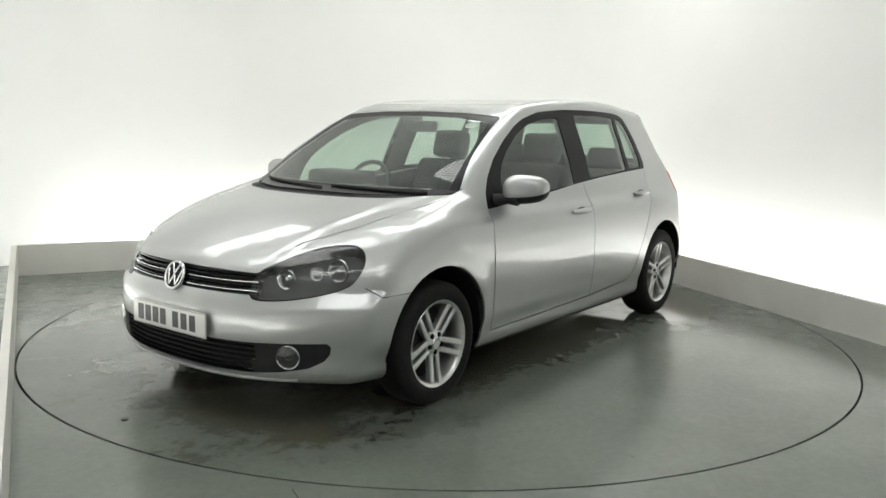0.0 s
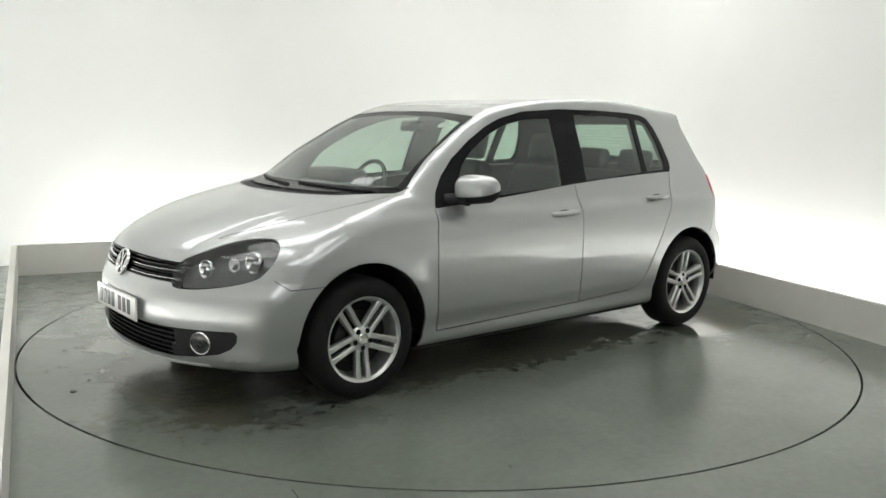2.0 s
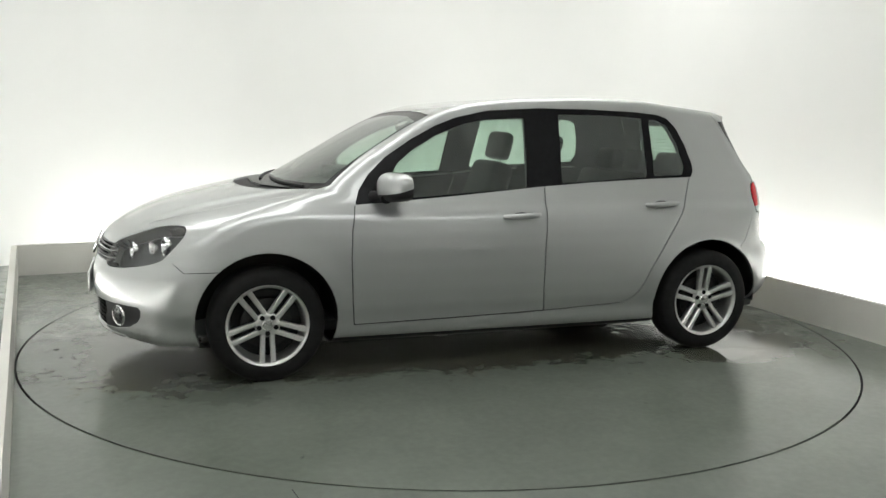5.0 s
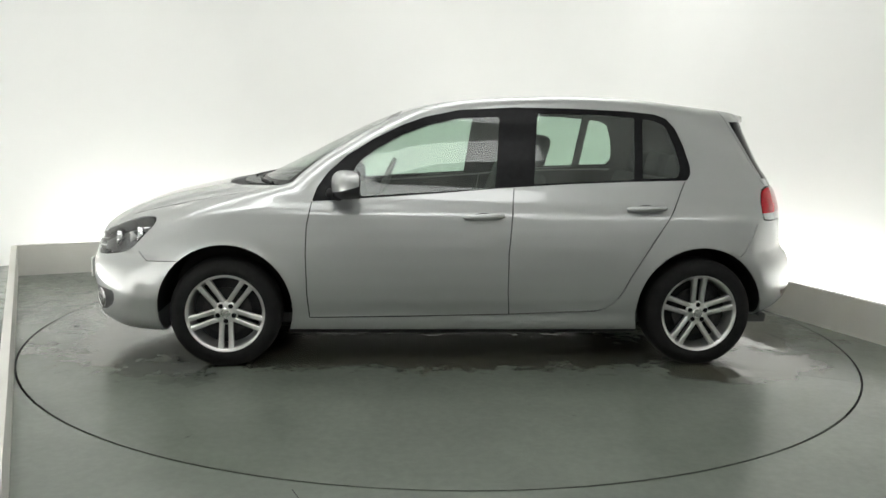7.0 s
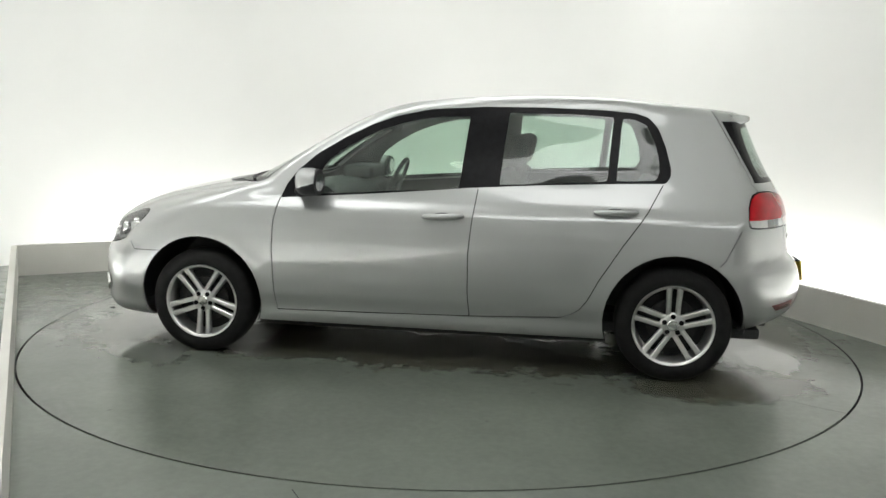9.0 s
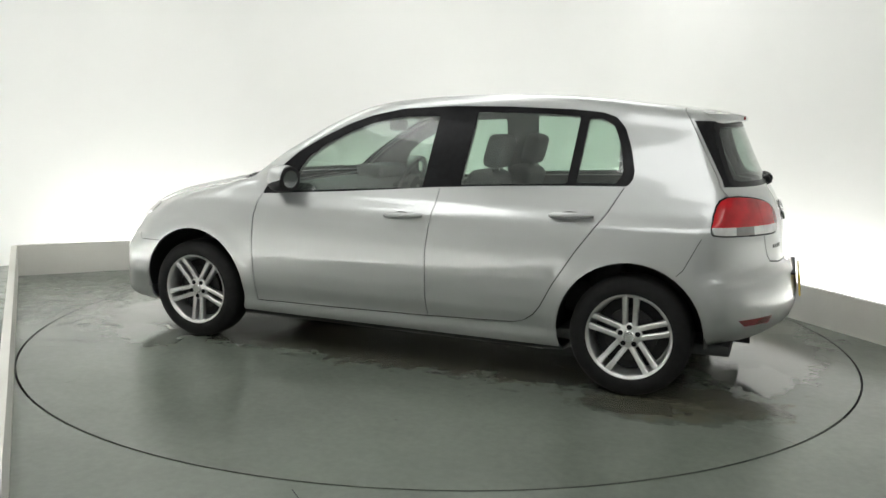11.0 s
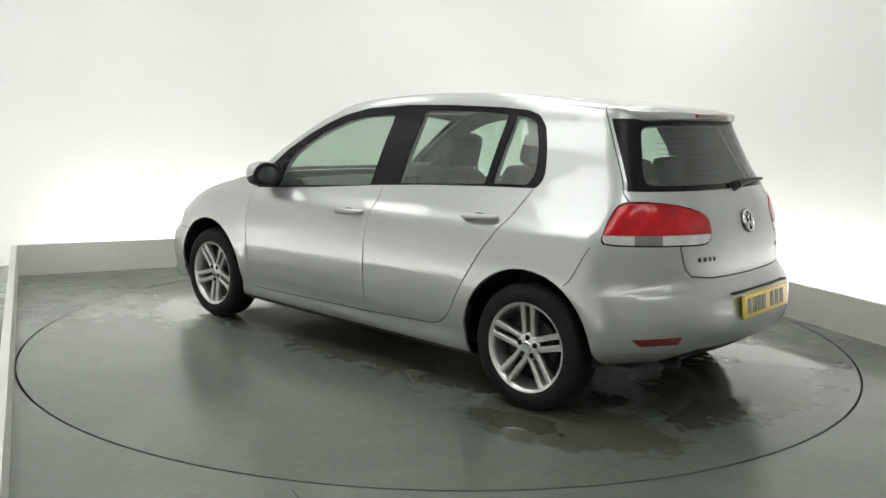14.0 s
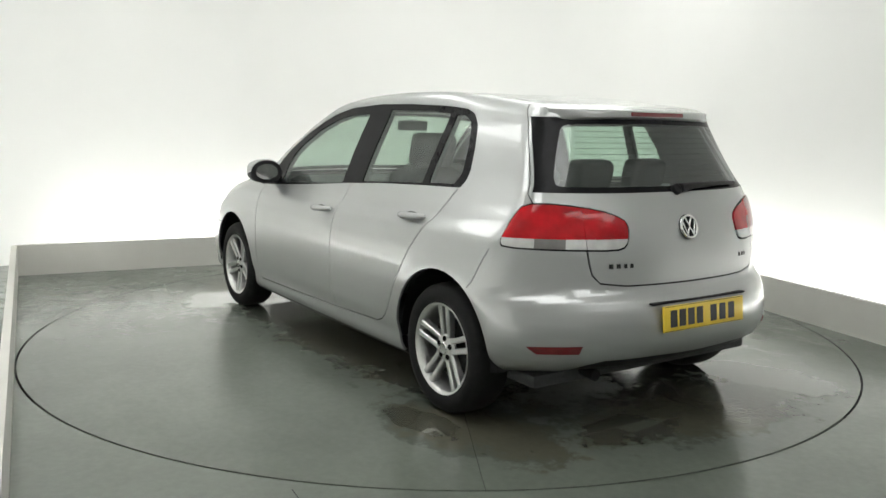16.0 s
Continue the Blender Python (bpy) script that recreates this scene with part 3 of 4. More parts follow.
# name, axes, outline, where it holds, closed
REGIONS = [
    ("arch", SIDE, circle(1.289, .312, .352), lambda x, y, z: y > .55),
    ("arch", SIDE, circle(-1.277, .312, .357), lambda x, y, z: y > .55),
    ("front_glass", SIDE, eased(F_GLASS, .016), flank), ("rear_glass", SIDE, eased(R_GLASS, .014), flank), ("quarter_glass", SIDE, eased(Q_GLASS, .016), flank),
    ("window_surround", SIDE, eased(DLO, .012), flank),
    ("headlight", FRONT, LAMP, nose), ("grille", END, GRILLE, lambda x, y, z: x > 1.8), ("lower_grille", FRONT, LOWER, nose),
    ("tail_white", REAR, [(-.7, .853), (-1.7, .853), (-1.7, .7), (-.7, .7)], None), ("tail", REAR, TAIL, tail),
    ("tail_seal", REAR, TAIL_SEAL, tail), ("lamp_seal", FRONT, LAMP_SEAL, nose),
    ("reflector", REAR, REFLECTOR, tail),
    ("rear_clear", END, REAR_CLEAR, lambda x, y, z: x < -1.5), ("rear_frit", SIDE, REAR_SCREEN, lambda x, y, z: x < -1.42),
    ("screen_clear", END, SCREEN_CLEAR, lambda x, y, z: (x > .2) & (z < 1.4)), ("screen_frit", END, SCREEN_EDGE, lambda x, y, z: (x > .2) & (z < 1.4)),
    ("cowl", END, COWL, lambda x, y, z: (x > .85) & (x < 1.4)),
    ("gap_door_a", SIDE, strip(DOOR_FRONT, .0055), flank), ("gap_door_b", SIDE, strip(DOOR_SPLIT, .0055), flank), ("gap_door_c", SIDE, strip(DOOR_REAR, .0055), flank),
    ("gap_sill", SIDE, strip(SILL, .007), flank), ("gap_wing", SIDE, strip(WING_LINE, .004), lambda x, y, z: (y > .5) & (x > 1.3)),
    ("gap_bonnet", PLAN, strip(BONNET_LINE, .0045), lambda x, y, z: (z > .7) & (x > .9)), ("gap_gate", END, strip(GATE_LINE, .007), tail),
    ("gap_bumper", SIDE, strip(REAR_LINE, .0035), lambda x, y, z: (y > .5) & (x < -1.3)),
    ("gap_roof", SIDE, strip([(-1.427, 1.6), (-1.452, 1.40), (-1.482, 1.355), (-1.496, 1.33), (-1.640, 1.07), (-1.655, 1.03), (-1.70, .984)], .004), lambda x, y, z: x < -1.3),
    ("front_door", SIDE, [*DOOR_FRONT, (.338, .28), *DOOR_SPLIT[::-1], (.3, .93)], flank),
    ("rear_door", SIDE, [*DOOR_SPLIT, *DOOR_REAR, (-.7, 1.02)], flank),
    ("bonnet", PLAN, BONNET, lambda x, y, z: (z > .62) & (x > .9)),
    ("rear_valance", END, VALANCE, lambda x, y, z: x < -1.6), ("tailgate", END, GATE, lambda x, y, z: (x < -1.42) & (z < 1.0)), ("tailgate", SIDE, GATE_TOP, lambda x, y, z: x < -1.40),
    ("front_bumper", SIDE, BUMPER_F, lambda x, y, z: x > 1.2), ("rear_bumper", SIDE, BUMPER_R, lambda x, y, z: x < -1.4),
    ("roof", PLAN, ROOF, lambda x, y, z: z > 1.3),
    ("front_wing", SIDE, [(.868, .95), (.868, .1), (2.2, .1), (2.2, .9), (1.0, .99)], lambda x, y, z: (y > .3) & (z > .21)),
]


def body_shell():
    g = body_grid(380, 68)
    n, k = g.shape[:2]
    g[:, 0, 1] = 0.0
    bm = bmesh.new()
    vs = [[bm.verts.new(g[i, j]) for j in range(k)] for i in range(n)]
    for i in range(n):
        a, b = vs[i], vs[(i + 1) % n]
        for j in range(k - 1):
            bm.faces.new((a[j], a[j + 1], b[j + 1], b[j]))
    bmesh.ops.remove_doubles(bm, verts=bm.verts, dist=1e-4)
    bmesh.ops.recalc_face_normals(bm, faces=bm.faces)
    everywhere = lambda x, y, z: z > -1
    for name, axes, poly, cond in REGIONS:
        if name == "tail_white":
            carve(bm, axes, poly[:2], tail, False)
        else:
            carve(bm, axes, list(poly), cond or everywhere)
    carve(bm, SIDE, [(-2.3, .205), (2.3, .205)], everywhere, False)
    for cut in (-1.02, -1.20):
        carve(bm, REAR, [(cut, .79), (cut, .875)], lambda x, y, z: tail(x, y, z) & (z < .9) & (z > .78), False)
    carve(bm, END, [(.536, .7), (.536, 1.0)], lambda x, y, z: (x < -1.4) & (z < 1.0) & (z > .7), False)
    bm.verts.index_update()
    bm.faces.index_update()
    bm.normal_update()
    c = centers(bm)
    x, y, z = c.T
    kind = np.full(len(c), "", object)
    for name, axes, poly, cond in REGIONS:
        a0, a1 = (np.array(a, float) for a in axes)
        ok = inside(list(poly), c @ a0, c @ a1) & (kind == "")
        if cond:
            ok &= cond(x, y, z)
        else:
            ok &= inside(list(TAIL), c @ a0, c @ a1) & tail(x, y, z)
        kind[ok] = name
    kind[(kind == "") & (z < .205)] = "underbody"
    kind[kind == ""] = "side_panel"
    co = np.array([v.co for v in bm.verts])
    no = np.array([v.normal for v in bm.verts])
    faces = [[v.index for v in f.verts] for f in bm.faces]
    bm.free()
    # the vertex normal must point out of the body
    if (no * co)[:, 1].sum() < 0:
        no, faces = -no, [f[::-1] for f in faces]
    return co, no, faces, kind


CO, NO, FACES, KIND = body_shell()


TRUE_NORMAL = body_normals(CO)


def panel(names, mat, parent, name, sides="both", push=0.0, solid=0.012, label="", pick=None):
    """Takes the named regions of the shell as a mesh: left (1), right (-1), or both halves joined. solid: depth of its turned-in edge."""
    names = [names] if isinstance(names, str) else names
    chosen = [f for f, k in zip(FACES, KIND) if k in names]
    if pick:
        chosen = [f for f in chosen if pick(CO[f].mean(0))]
    made, verts, norms, faces = {}, [], [], []
    for s in ((1, -1) if sides == "both" else (sides,)):
        for f in chosen:
            ids = []
            for i in f:
                key = (i, 1 if abs(CO[i, 1]) < 1e-4 else s)
                if key not in made:
                    made[key] = len(verts)
                    n = TRUE_NORMAL[i]
                    p = CO[i] + n * push
                    verts.append((p[0], p[1] * s, p[2]))
                    norms.append((n[0], n[1] * s, n[2]))
                ids.append(made[key])
            faces.append(ids if s == 1 else ids[::-1])
    if solid:
        used = {}
        for f in faces:
            for a, b in zip(f, f[1:] + f[:1]):
                used[(a, b)] = True
        rim = {}

        def twin(i, deep):
            if (i, deep) not in rim:
                rim[(i, deep)] = len(verts)
                verts.append(tuple(p - deep * n for p, n in zip(verts[i], norms[i])))
                norms.append((0, 0, 0))
            return rim[(i, deep)]

        faces += [[twin(b, 0.0), twin(a, 0.0), twin(a, solid), twin(b, solid)] for a, b in list(used) if (b, a) not in used]
    ob = mesh_object(name, verts, faces, mat, parent, True, label)
    ob.data.normals_split_custom_set_from_vertices(norms)
    return ob


# ---- the car ----
def on_body(x, z, side=1):
    """Half width of the body at a place along it."""
    y = np.linspace(.2, 1.0, 801)
    return float(y[np.argmax(body_field(np.full(801, x), y, np.full(801, z)) > 0)])


def wheel(parent, x, side, turn):
    hub = tagged(new("wheel"), "five double-spoke silver alloy wheel with a black road tyre")
    hub.parent = parent
    size = .93 if x > 0 else .95
    hub.matrix_basis = pose(x, side * .770, .3165 * size - .001, 0, 0, 0 if side > 0 else 180) @ Matrix.Rotation(radians(turn), 4, "Y") @ Matrix.Scale(size, 4)
    tread = [(.205, -.088), (.232, -.104), (.268, -.106), (.298, -.094), (.312, -.072), (.316, -.045), (.3165, 0), (.316, .045), (.312, .072), (.298, .094), (.268, .106), (.240, .105), (.226, .098), (.214, .088), (.208, .06), (.205, -.06), (.205, -.088)]
    part("tyre", lathe(tread, 72, closed=False), RUBBER, hub, "black rubber road tyre")
    rim = part("rim", lathe([(.208, -.08), (.212, .0), (.214, .08), (.222, .094), (.225, .094), (.222, .098), (.212, .094), (.203, .078), (.196, .0), (.19, -.08)], 72, closed=False), ALLOY, hub, "silver alloy rim")
    part("brake_disc", lathe([(.03, .012), (.138, .012), (.138, .026), (.03, .026)], 48), STEEL, hub, "dull steel brake disc")
    part("dust_shield", lathe([(.02, -.02), (.19, -.02), (.19, -.01), (.02, -.01)], 40), PLASTIC, hub)
    part("hub_plate", lathe([(.02, .045), (.064, .045), (.070, .062), (.062, .071), (.036, .075), (.02, .075)], 48), ALLOY, hub)
    part("centre_cap", lathe([(.004, .068), (.030, .068), (.030, .080), (.026, .084), (.004, .085)], 32), CHROME, hub, "round centre cap with a plain emblem")
    for i in range(5):
        a = 2 * math.pi * i / 5 - math.pi / 2
        for off in (-.0245, .0245):
            bm = bmesh.new()
            rows = [(.040, .0140, .070, .042), (.09, .0138, .074, .042), (.15, .0140, .082, .046), (.19, .0150, .087, .048), (.215, .0195, .090, .05)]
            rings = []
            for r, w, top, low in rows:
                o = off * (.92 + 1.35 * r)
                rings.append([bm.verts.new(v) for v in ((r, low, o - w), (r, top - .006, o - w), (r, top, o - w + .006), (r, top, o + w - .006), (r, top - .006, o + w), (r, low, o + w))])
            for p, q in zip(rings, rings[1:]):
                for j in range(6):
                    bm.faces.new((p[j], p[(j + 1) % 6], q[(j + 1) % 6], q[j]))
            bm.faces.new(rings[0])
            bm.faces.new(rings[-1])
            bmesh.ops.rotate(bm, verts=bm.verts, cent=(0, 0, 0), matrix=Matrix.Rotation(-a, 3, "Y"))
            part("spoke", bm, ALLOY, rim)
        part("bolt", lathe([(.002, .05), (.014, .05), (.014, .0755), (.0115, .078), (.002, .078)], 12), BLACK_TRIM, hub, m=Matrix.Translation((.047 * math.cos(a), 0, .047 * math.sin(a))))
    return hub


def aligned(x, y, z):
    """A pose on the body's surface at a place, its local y pointing outwards and z upwards."""
    n = Vector(body_normals(np.array([[x, abs(y), z]]))[0])
    n.y *= 1 if y >= 0 else -1
    up = Vector((0, 0, 1))
    side = n.cross(up).normalized()
    up = side.cross(n)
    m = Matrix((side, n, up)).transposed().to_4x4()
    m.translation = (x, y, z)
    return m


def bar(points, high, deep, mat, parent, name, label=""):
    """A flat strip along points, high in z and deep in x."""
    bm = bmesh.new()
    rings = [[bm.verts.new((x + dx, y, z + dz)) for dx, dz in ((0, -high / 2), (deep * .7, -high / 2), (deep, -high * .2), (deep, high * .2), (deep * .7, high / 2), (0, high / 2))] for x, y, z in points]
    for a, b in zip(rings, rings[1:]):
        for i in range(6):
            bm.faces.new((a[i], a[(i + 1) % 6], b[(i + 1) % 6], b[i]))
    bm.faces.new(rings[0])
    bm.faces.new(rings[-1])
    return part(name, bm, mat, parent, label)


def cushion(x, y, z, bevel):
    bm = box(-x / 2, x / 2, -y / 2, y / 2, -z / 2, z / 2, bevel, 4)
    return bm


def plate(parent, m, mat, label):
    """A number plate whose characters are plain bars."""
    base = part("number_plate", box(-.26, .26, -.004, .006, -.0555, .0555, .003), mat, parent, label, m=m)
    part("plate_rim", box(-.257, .257, .0061, .0066, .051, .0530), INK, base)
    part("plate_rim", box(-.257, .257, .0061, .0066, -.0530, -.051), INK, base)
    for x in (.2, .145, .09, .035, -.055, -.115, -.175):
        part("character_bar", box(x - .021, x + .021, .0061, .0075, -.036, .036, .0006, 1), INK, base, "plain dark bar")
    return base


def badge(parent, m, r):
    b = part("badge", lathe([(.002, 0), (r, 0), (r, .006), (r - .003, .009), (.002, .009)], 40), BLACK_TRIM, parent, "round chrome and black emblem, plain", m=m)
    part("badge_ring", lathe([(r - .013, .008), (r - .011, .013), (r - .003, .013), (r, .008), (r, .002)], 40, closed=False), CHROME, b)
    for x0, z0, x1, z1 in ((-.36, .74, 0, .06), (.36, .74, 0, .06), (-.72, .42, -.34, -.66), (.72, .42, .34, -.66), (-.34, -.66, 0, .02), (.34, -.66, 0, .02)):
        lean = math.atan2(x1 - x0, z1 - z0)
        half = math.hypot(x1 - x0, z1 - z0) / 2 * r
        part("badge_bar", box(-r * .075, r * .075, .008, .012, -half, half, .001, 1), CHROME, b, m=Matrix.Translation(((x0 + x1) / 2 * r, 0, (z0 + z1) / 2 * r)) @ Matrix.Rotation(lean, 4, "Y"))
    return b


def headlight(parent, side):
    housing = panel("headlight", LAMP_DARK, parent, "headlight", side, push=-.07, solid=0, label="dark headlight housing with two round reflectors")
    panel("headlight", CLEAR, housing, "lens", side, push=.002, solid=.004, label="clear plastic lens").visible_shadow = False
    panel("lamp_seal", BLACK_TRIM, housing, "lamp_seal", side, push=-.004, solid=.06, label="black seal round the headlight")
    for x, y, z, r in ((1.942, .520, .640, .039), (1.790, .680, .677, .045)):
        ahead = Vector((1, side * .22, .02)).normalized()
        q = ahead.to_track_quat("Y", "Z").to_matrix().to_4x4()
        q.translation = (x - .032, side * (y - .012), z)
        bowl = [(.006, -.035), (r * .45, -.03), (r * .75, -.015), (r, .012), (r + .004, .014), (r + .006, .010), (r + .002, -.01)]
        part("reflector", lathe(bowl, 32, closed=False), CHROME, housing, "bright round reflector bowl", m=q)
        part("bulb", lathe([(.002, -.03), (.011, -.03), (.012, -.005), (.008, .006), (.002, .008)], 16), CHROME, housing, m=q)
    q = Vector((1, side * .3, 0)).normalized().to_track_quat("Y", "Z").to_matrix().to_4x4()
    q.translation = (1.825, side * .60, .662)
    part("indicator", lathe([(.004, -.03), (.018, -.02), (.028, .004), (.031, .006), (.030, -.005)], 28, closed=False), WHITE_LENS, housing, "pale indicator bowl", m=q)
    return housing


def door_mirror(parent, side):
    cx, cy, cz = .648, .916, .985
    def shell(keep, name, mat, mother, label):
        bm = bmesh.new()
        bmesh.ops.create_uvsphere(bm, u_segments=32, v_segments=24, radius=1)
        for v in bm.verts:
            x, y, z = v.co
            e = .72
            x, y, z = (math.copysign(abs(c) ** e, c) for c in (x, y, z))
            x = max(x, -.55)
            lean = .10 * (y if side > 0 else -y)
            v.co = (cx + x * .085 * (1 - .22 * (side * y + 1) / 2) - lean * .25, cy * side + y * .108, cz + z * (.074 - .010 * side * y) + .004 * side * y)
        cut = cz - .024
        tip = Vector((.30, 0, 1.0)).normalized()
        bmesh.ops.bisect_plane(bm, geom=bm.verts[:] + bm.edges[:] + bm.faces[:], plane_co=(cx - .012, 0, cut + .012), plane_no=tip * keep, clear_inner=True)
        edge = [e for e in bm.edges if e.is_boundary]
        bmesh.ops.holes_fill(bm, edges=edge)
        return part(name, bm, mat, mother, label)
    cap = shell(1, "door_mirror", SILVER, parent, "silver door mirror cap over a black base")
    shell(-1, "mirror_base", PLASTIC, cap, "black lower mirror shell")
    part("mirror_arm", tube([(cx + .05, side * .90, cz - .055), (.70, side * .84, .935), (.74, side * .775, .925)], [.03, .028, .034]), PLASTIC, cap, "black mirror arm")
    part("mirror_bezel", lathe([(.002, -.006), (.090, -.006), (.094, .004), (.088, .012), (.002, .012)], 36, "x"), PLASTIC, cap, "black rim round the mirror glass", m=Matrix.Translation((cx - .053, cy * side, cz)) @ Matrix.Diagonal((1, 1.12, .76, 1)))
    part("mirror_glass", lathe([(.002, 0), (.066, 0), (.064, .004), (.002, .004)], 32, "x"), CHROME, cap, "mirror glass", m=Matrix.Translation((cx - .0615, cy * side, cz)) @ Matrix.Diagonal((1, 1.1, .72, 1)))
    return cap


def seat(parent, x, y):
    base = part("seat", cushion(.50, .50, .17, .06), FABRIC, parent, "dark grey cloth seat", m=pose(x + .08, y, .42, 0, -8, 0))
    rest = cushion(.15, .48, .62, .065)
    for v in rest.verts:
        if v.co.z > .1:
            v.co.y *= 1 - .5 * (v.co.z - .1)
    part("backrest", rest, FABRIC, base, m=base.matrix_basis.inverted() @ pose(x - .24, y, .76, 0, -20, 0))
    part("headrest", cushion(.10, .27, .19, .05), FABRIC, base, m=base.matrix_basis.inverted() @ pose(x - .375, y, 1.16, 0, -14, 0))
    for o in (-.06, .06):
        part("headrest_post", tube([(x - .345, y + o, 1.0), (x - .37, y + o, 1.10)], .007, 8), CHROME, base, m=base.matrix_basis.inverted())
    return base


def cabin(thing):
    tub = part("cabin_floor", box(-1.75, 1.15, -.70, .70, .21, .27, .02), CABIN, thing, "dark carpeted cabin floor")
    bm = bmesh.new()
    rows = []
    for k in range(17):
        y = .64 * (k / 8 - 1)
        back = .44 * abs(y) ** 2.6
        rows.append([bm.verts.new((x - back * max(0, (x - .55) / .5), y, z)) for x, z in ((.58, .52), (.52, .80), (.57, .90), (.66, .945), (.80, .945), (.98, .915), (1.04, .55))])
    for p, q in zip(rows, rows[1:]):
        for i in range(7):
            bm.faces.new((p[i], p[(i + 1) % 7], q[(i + 1) % 7], q[i]))
    bm.faces.new(rows[0])
    bm.faces.new(rows[-1])
    part("dashboard", bm, CABIN, thing, "dark soft plastic dashboard")
    part("instrument_hood", cushion(.20, .40, .09, .04), CABIN, thing, m=pose(.66, -.37, .975))
    wheel_pose = pose(.44, -.37, .90, 0, 66, 0)
    ring = part("steering_wheel", lathe([(.172 + .014 * math.cos(a), .014 * math.sin(a)) for a in [2 * math.pi * k / 10 for k in range(11)]], 48, "z", False), CABIN, thing, "black steering wheel", m=wheel_pose)
    part("steering_boss", lathe([(.002, -.03), (.06, -.03), (.065, 0), (.055, .015), (.002, .018)], 24, "z"), CABIN, ring)
    for a in (0, 180, 270):
        part("steering_spoke", box(.05, .165, -.018, .018, -.012, .004, .004), CABIN, ring, m=pose(0, 0, 0, 0, 0, a + 90))
    part("steering_column", tube([(.47, -.37, .885), (.72, -.37, .77)], .045), CABIN, thing)
    for y in (.365, -.365):
        seat(thing, -.06, y)
    bench = part("rear_bench", cushion(.52, 1.24, .18, .06), FABRIC, thing, "dark grey cloth rear bench", m=pose(-.86, 0, .44, 0, -8, 0))
    part("rear_backrest", cushion(.15, 1.24, .58, .06), FABRIC, bench, m=bench.matrix_basis.inverted() @ pose(-1.17, 0, .72, 0, -20, 0))
    for y in (.38, 0, -.38):
        part("headrest", cushion(.10, .25, .15, .045), FABRIC, bench, m=bench.matrix_basis.inverted() @ pose(-1.30, y, 1.075, 0, -12, 0))
    part("parcel_shelf", box(-1.72, -1.36, -.56, .56, .955, .975, .008), CABIN, thing, "dark parcel shelf")
    part("interior_mirror", cushion(.035, .22, .065, .02), CABIN, thing, "black interior mirror", m=pose(.36, 0, 1.285, 0, -10, 0))
    part("mirror_stalk", tube([(.362, 0, 1.295), (.378, 0, 1.318)], [.012, .015]), CABIN, thing)
    part("centre_console", cushion(.75, .2, .3, .05), CABIN, thing, m=pose(.25, 0, .45))
    panel("roof", LINER, thing, "roof_liner", push=-.03, solid=0, label="pale grey roof lining")
    for side in (1, -1):
        panel(["front_door", "rear_door"], CABIN, thing, "door_trim", side, push=-.06, solid=0, label="dark inner door trim")
        panel("window_surround", CABIN, thing, "pillar_trim", side, push=-.035, solid=0, label="dark inner pillar trim")
        panel(["side_panel", "front_wing", "tail", "tail_white", "tail_seal", "gap_door_c", "rear_frit"], CABIN, thing, "side_trim", side, push=-.03, solid=0, label="dark inner side trim", pick=lambda c: c[0] < 1.12 and c[2] > .5)
    panel("tailgate", CABIN, thing, "tailgate_trim", push=-.04, solid=0, label="dark inner tailgate trim")


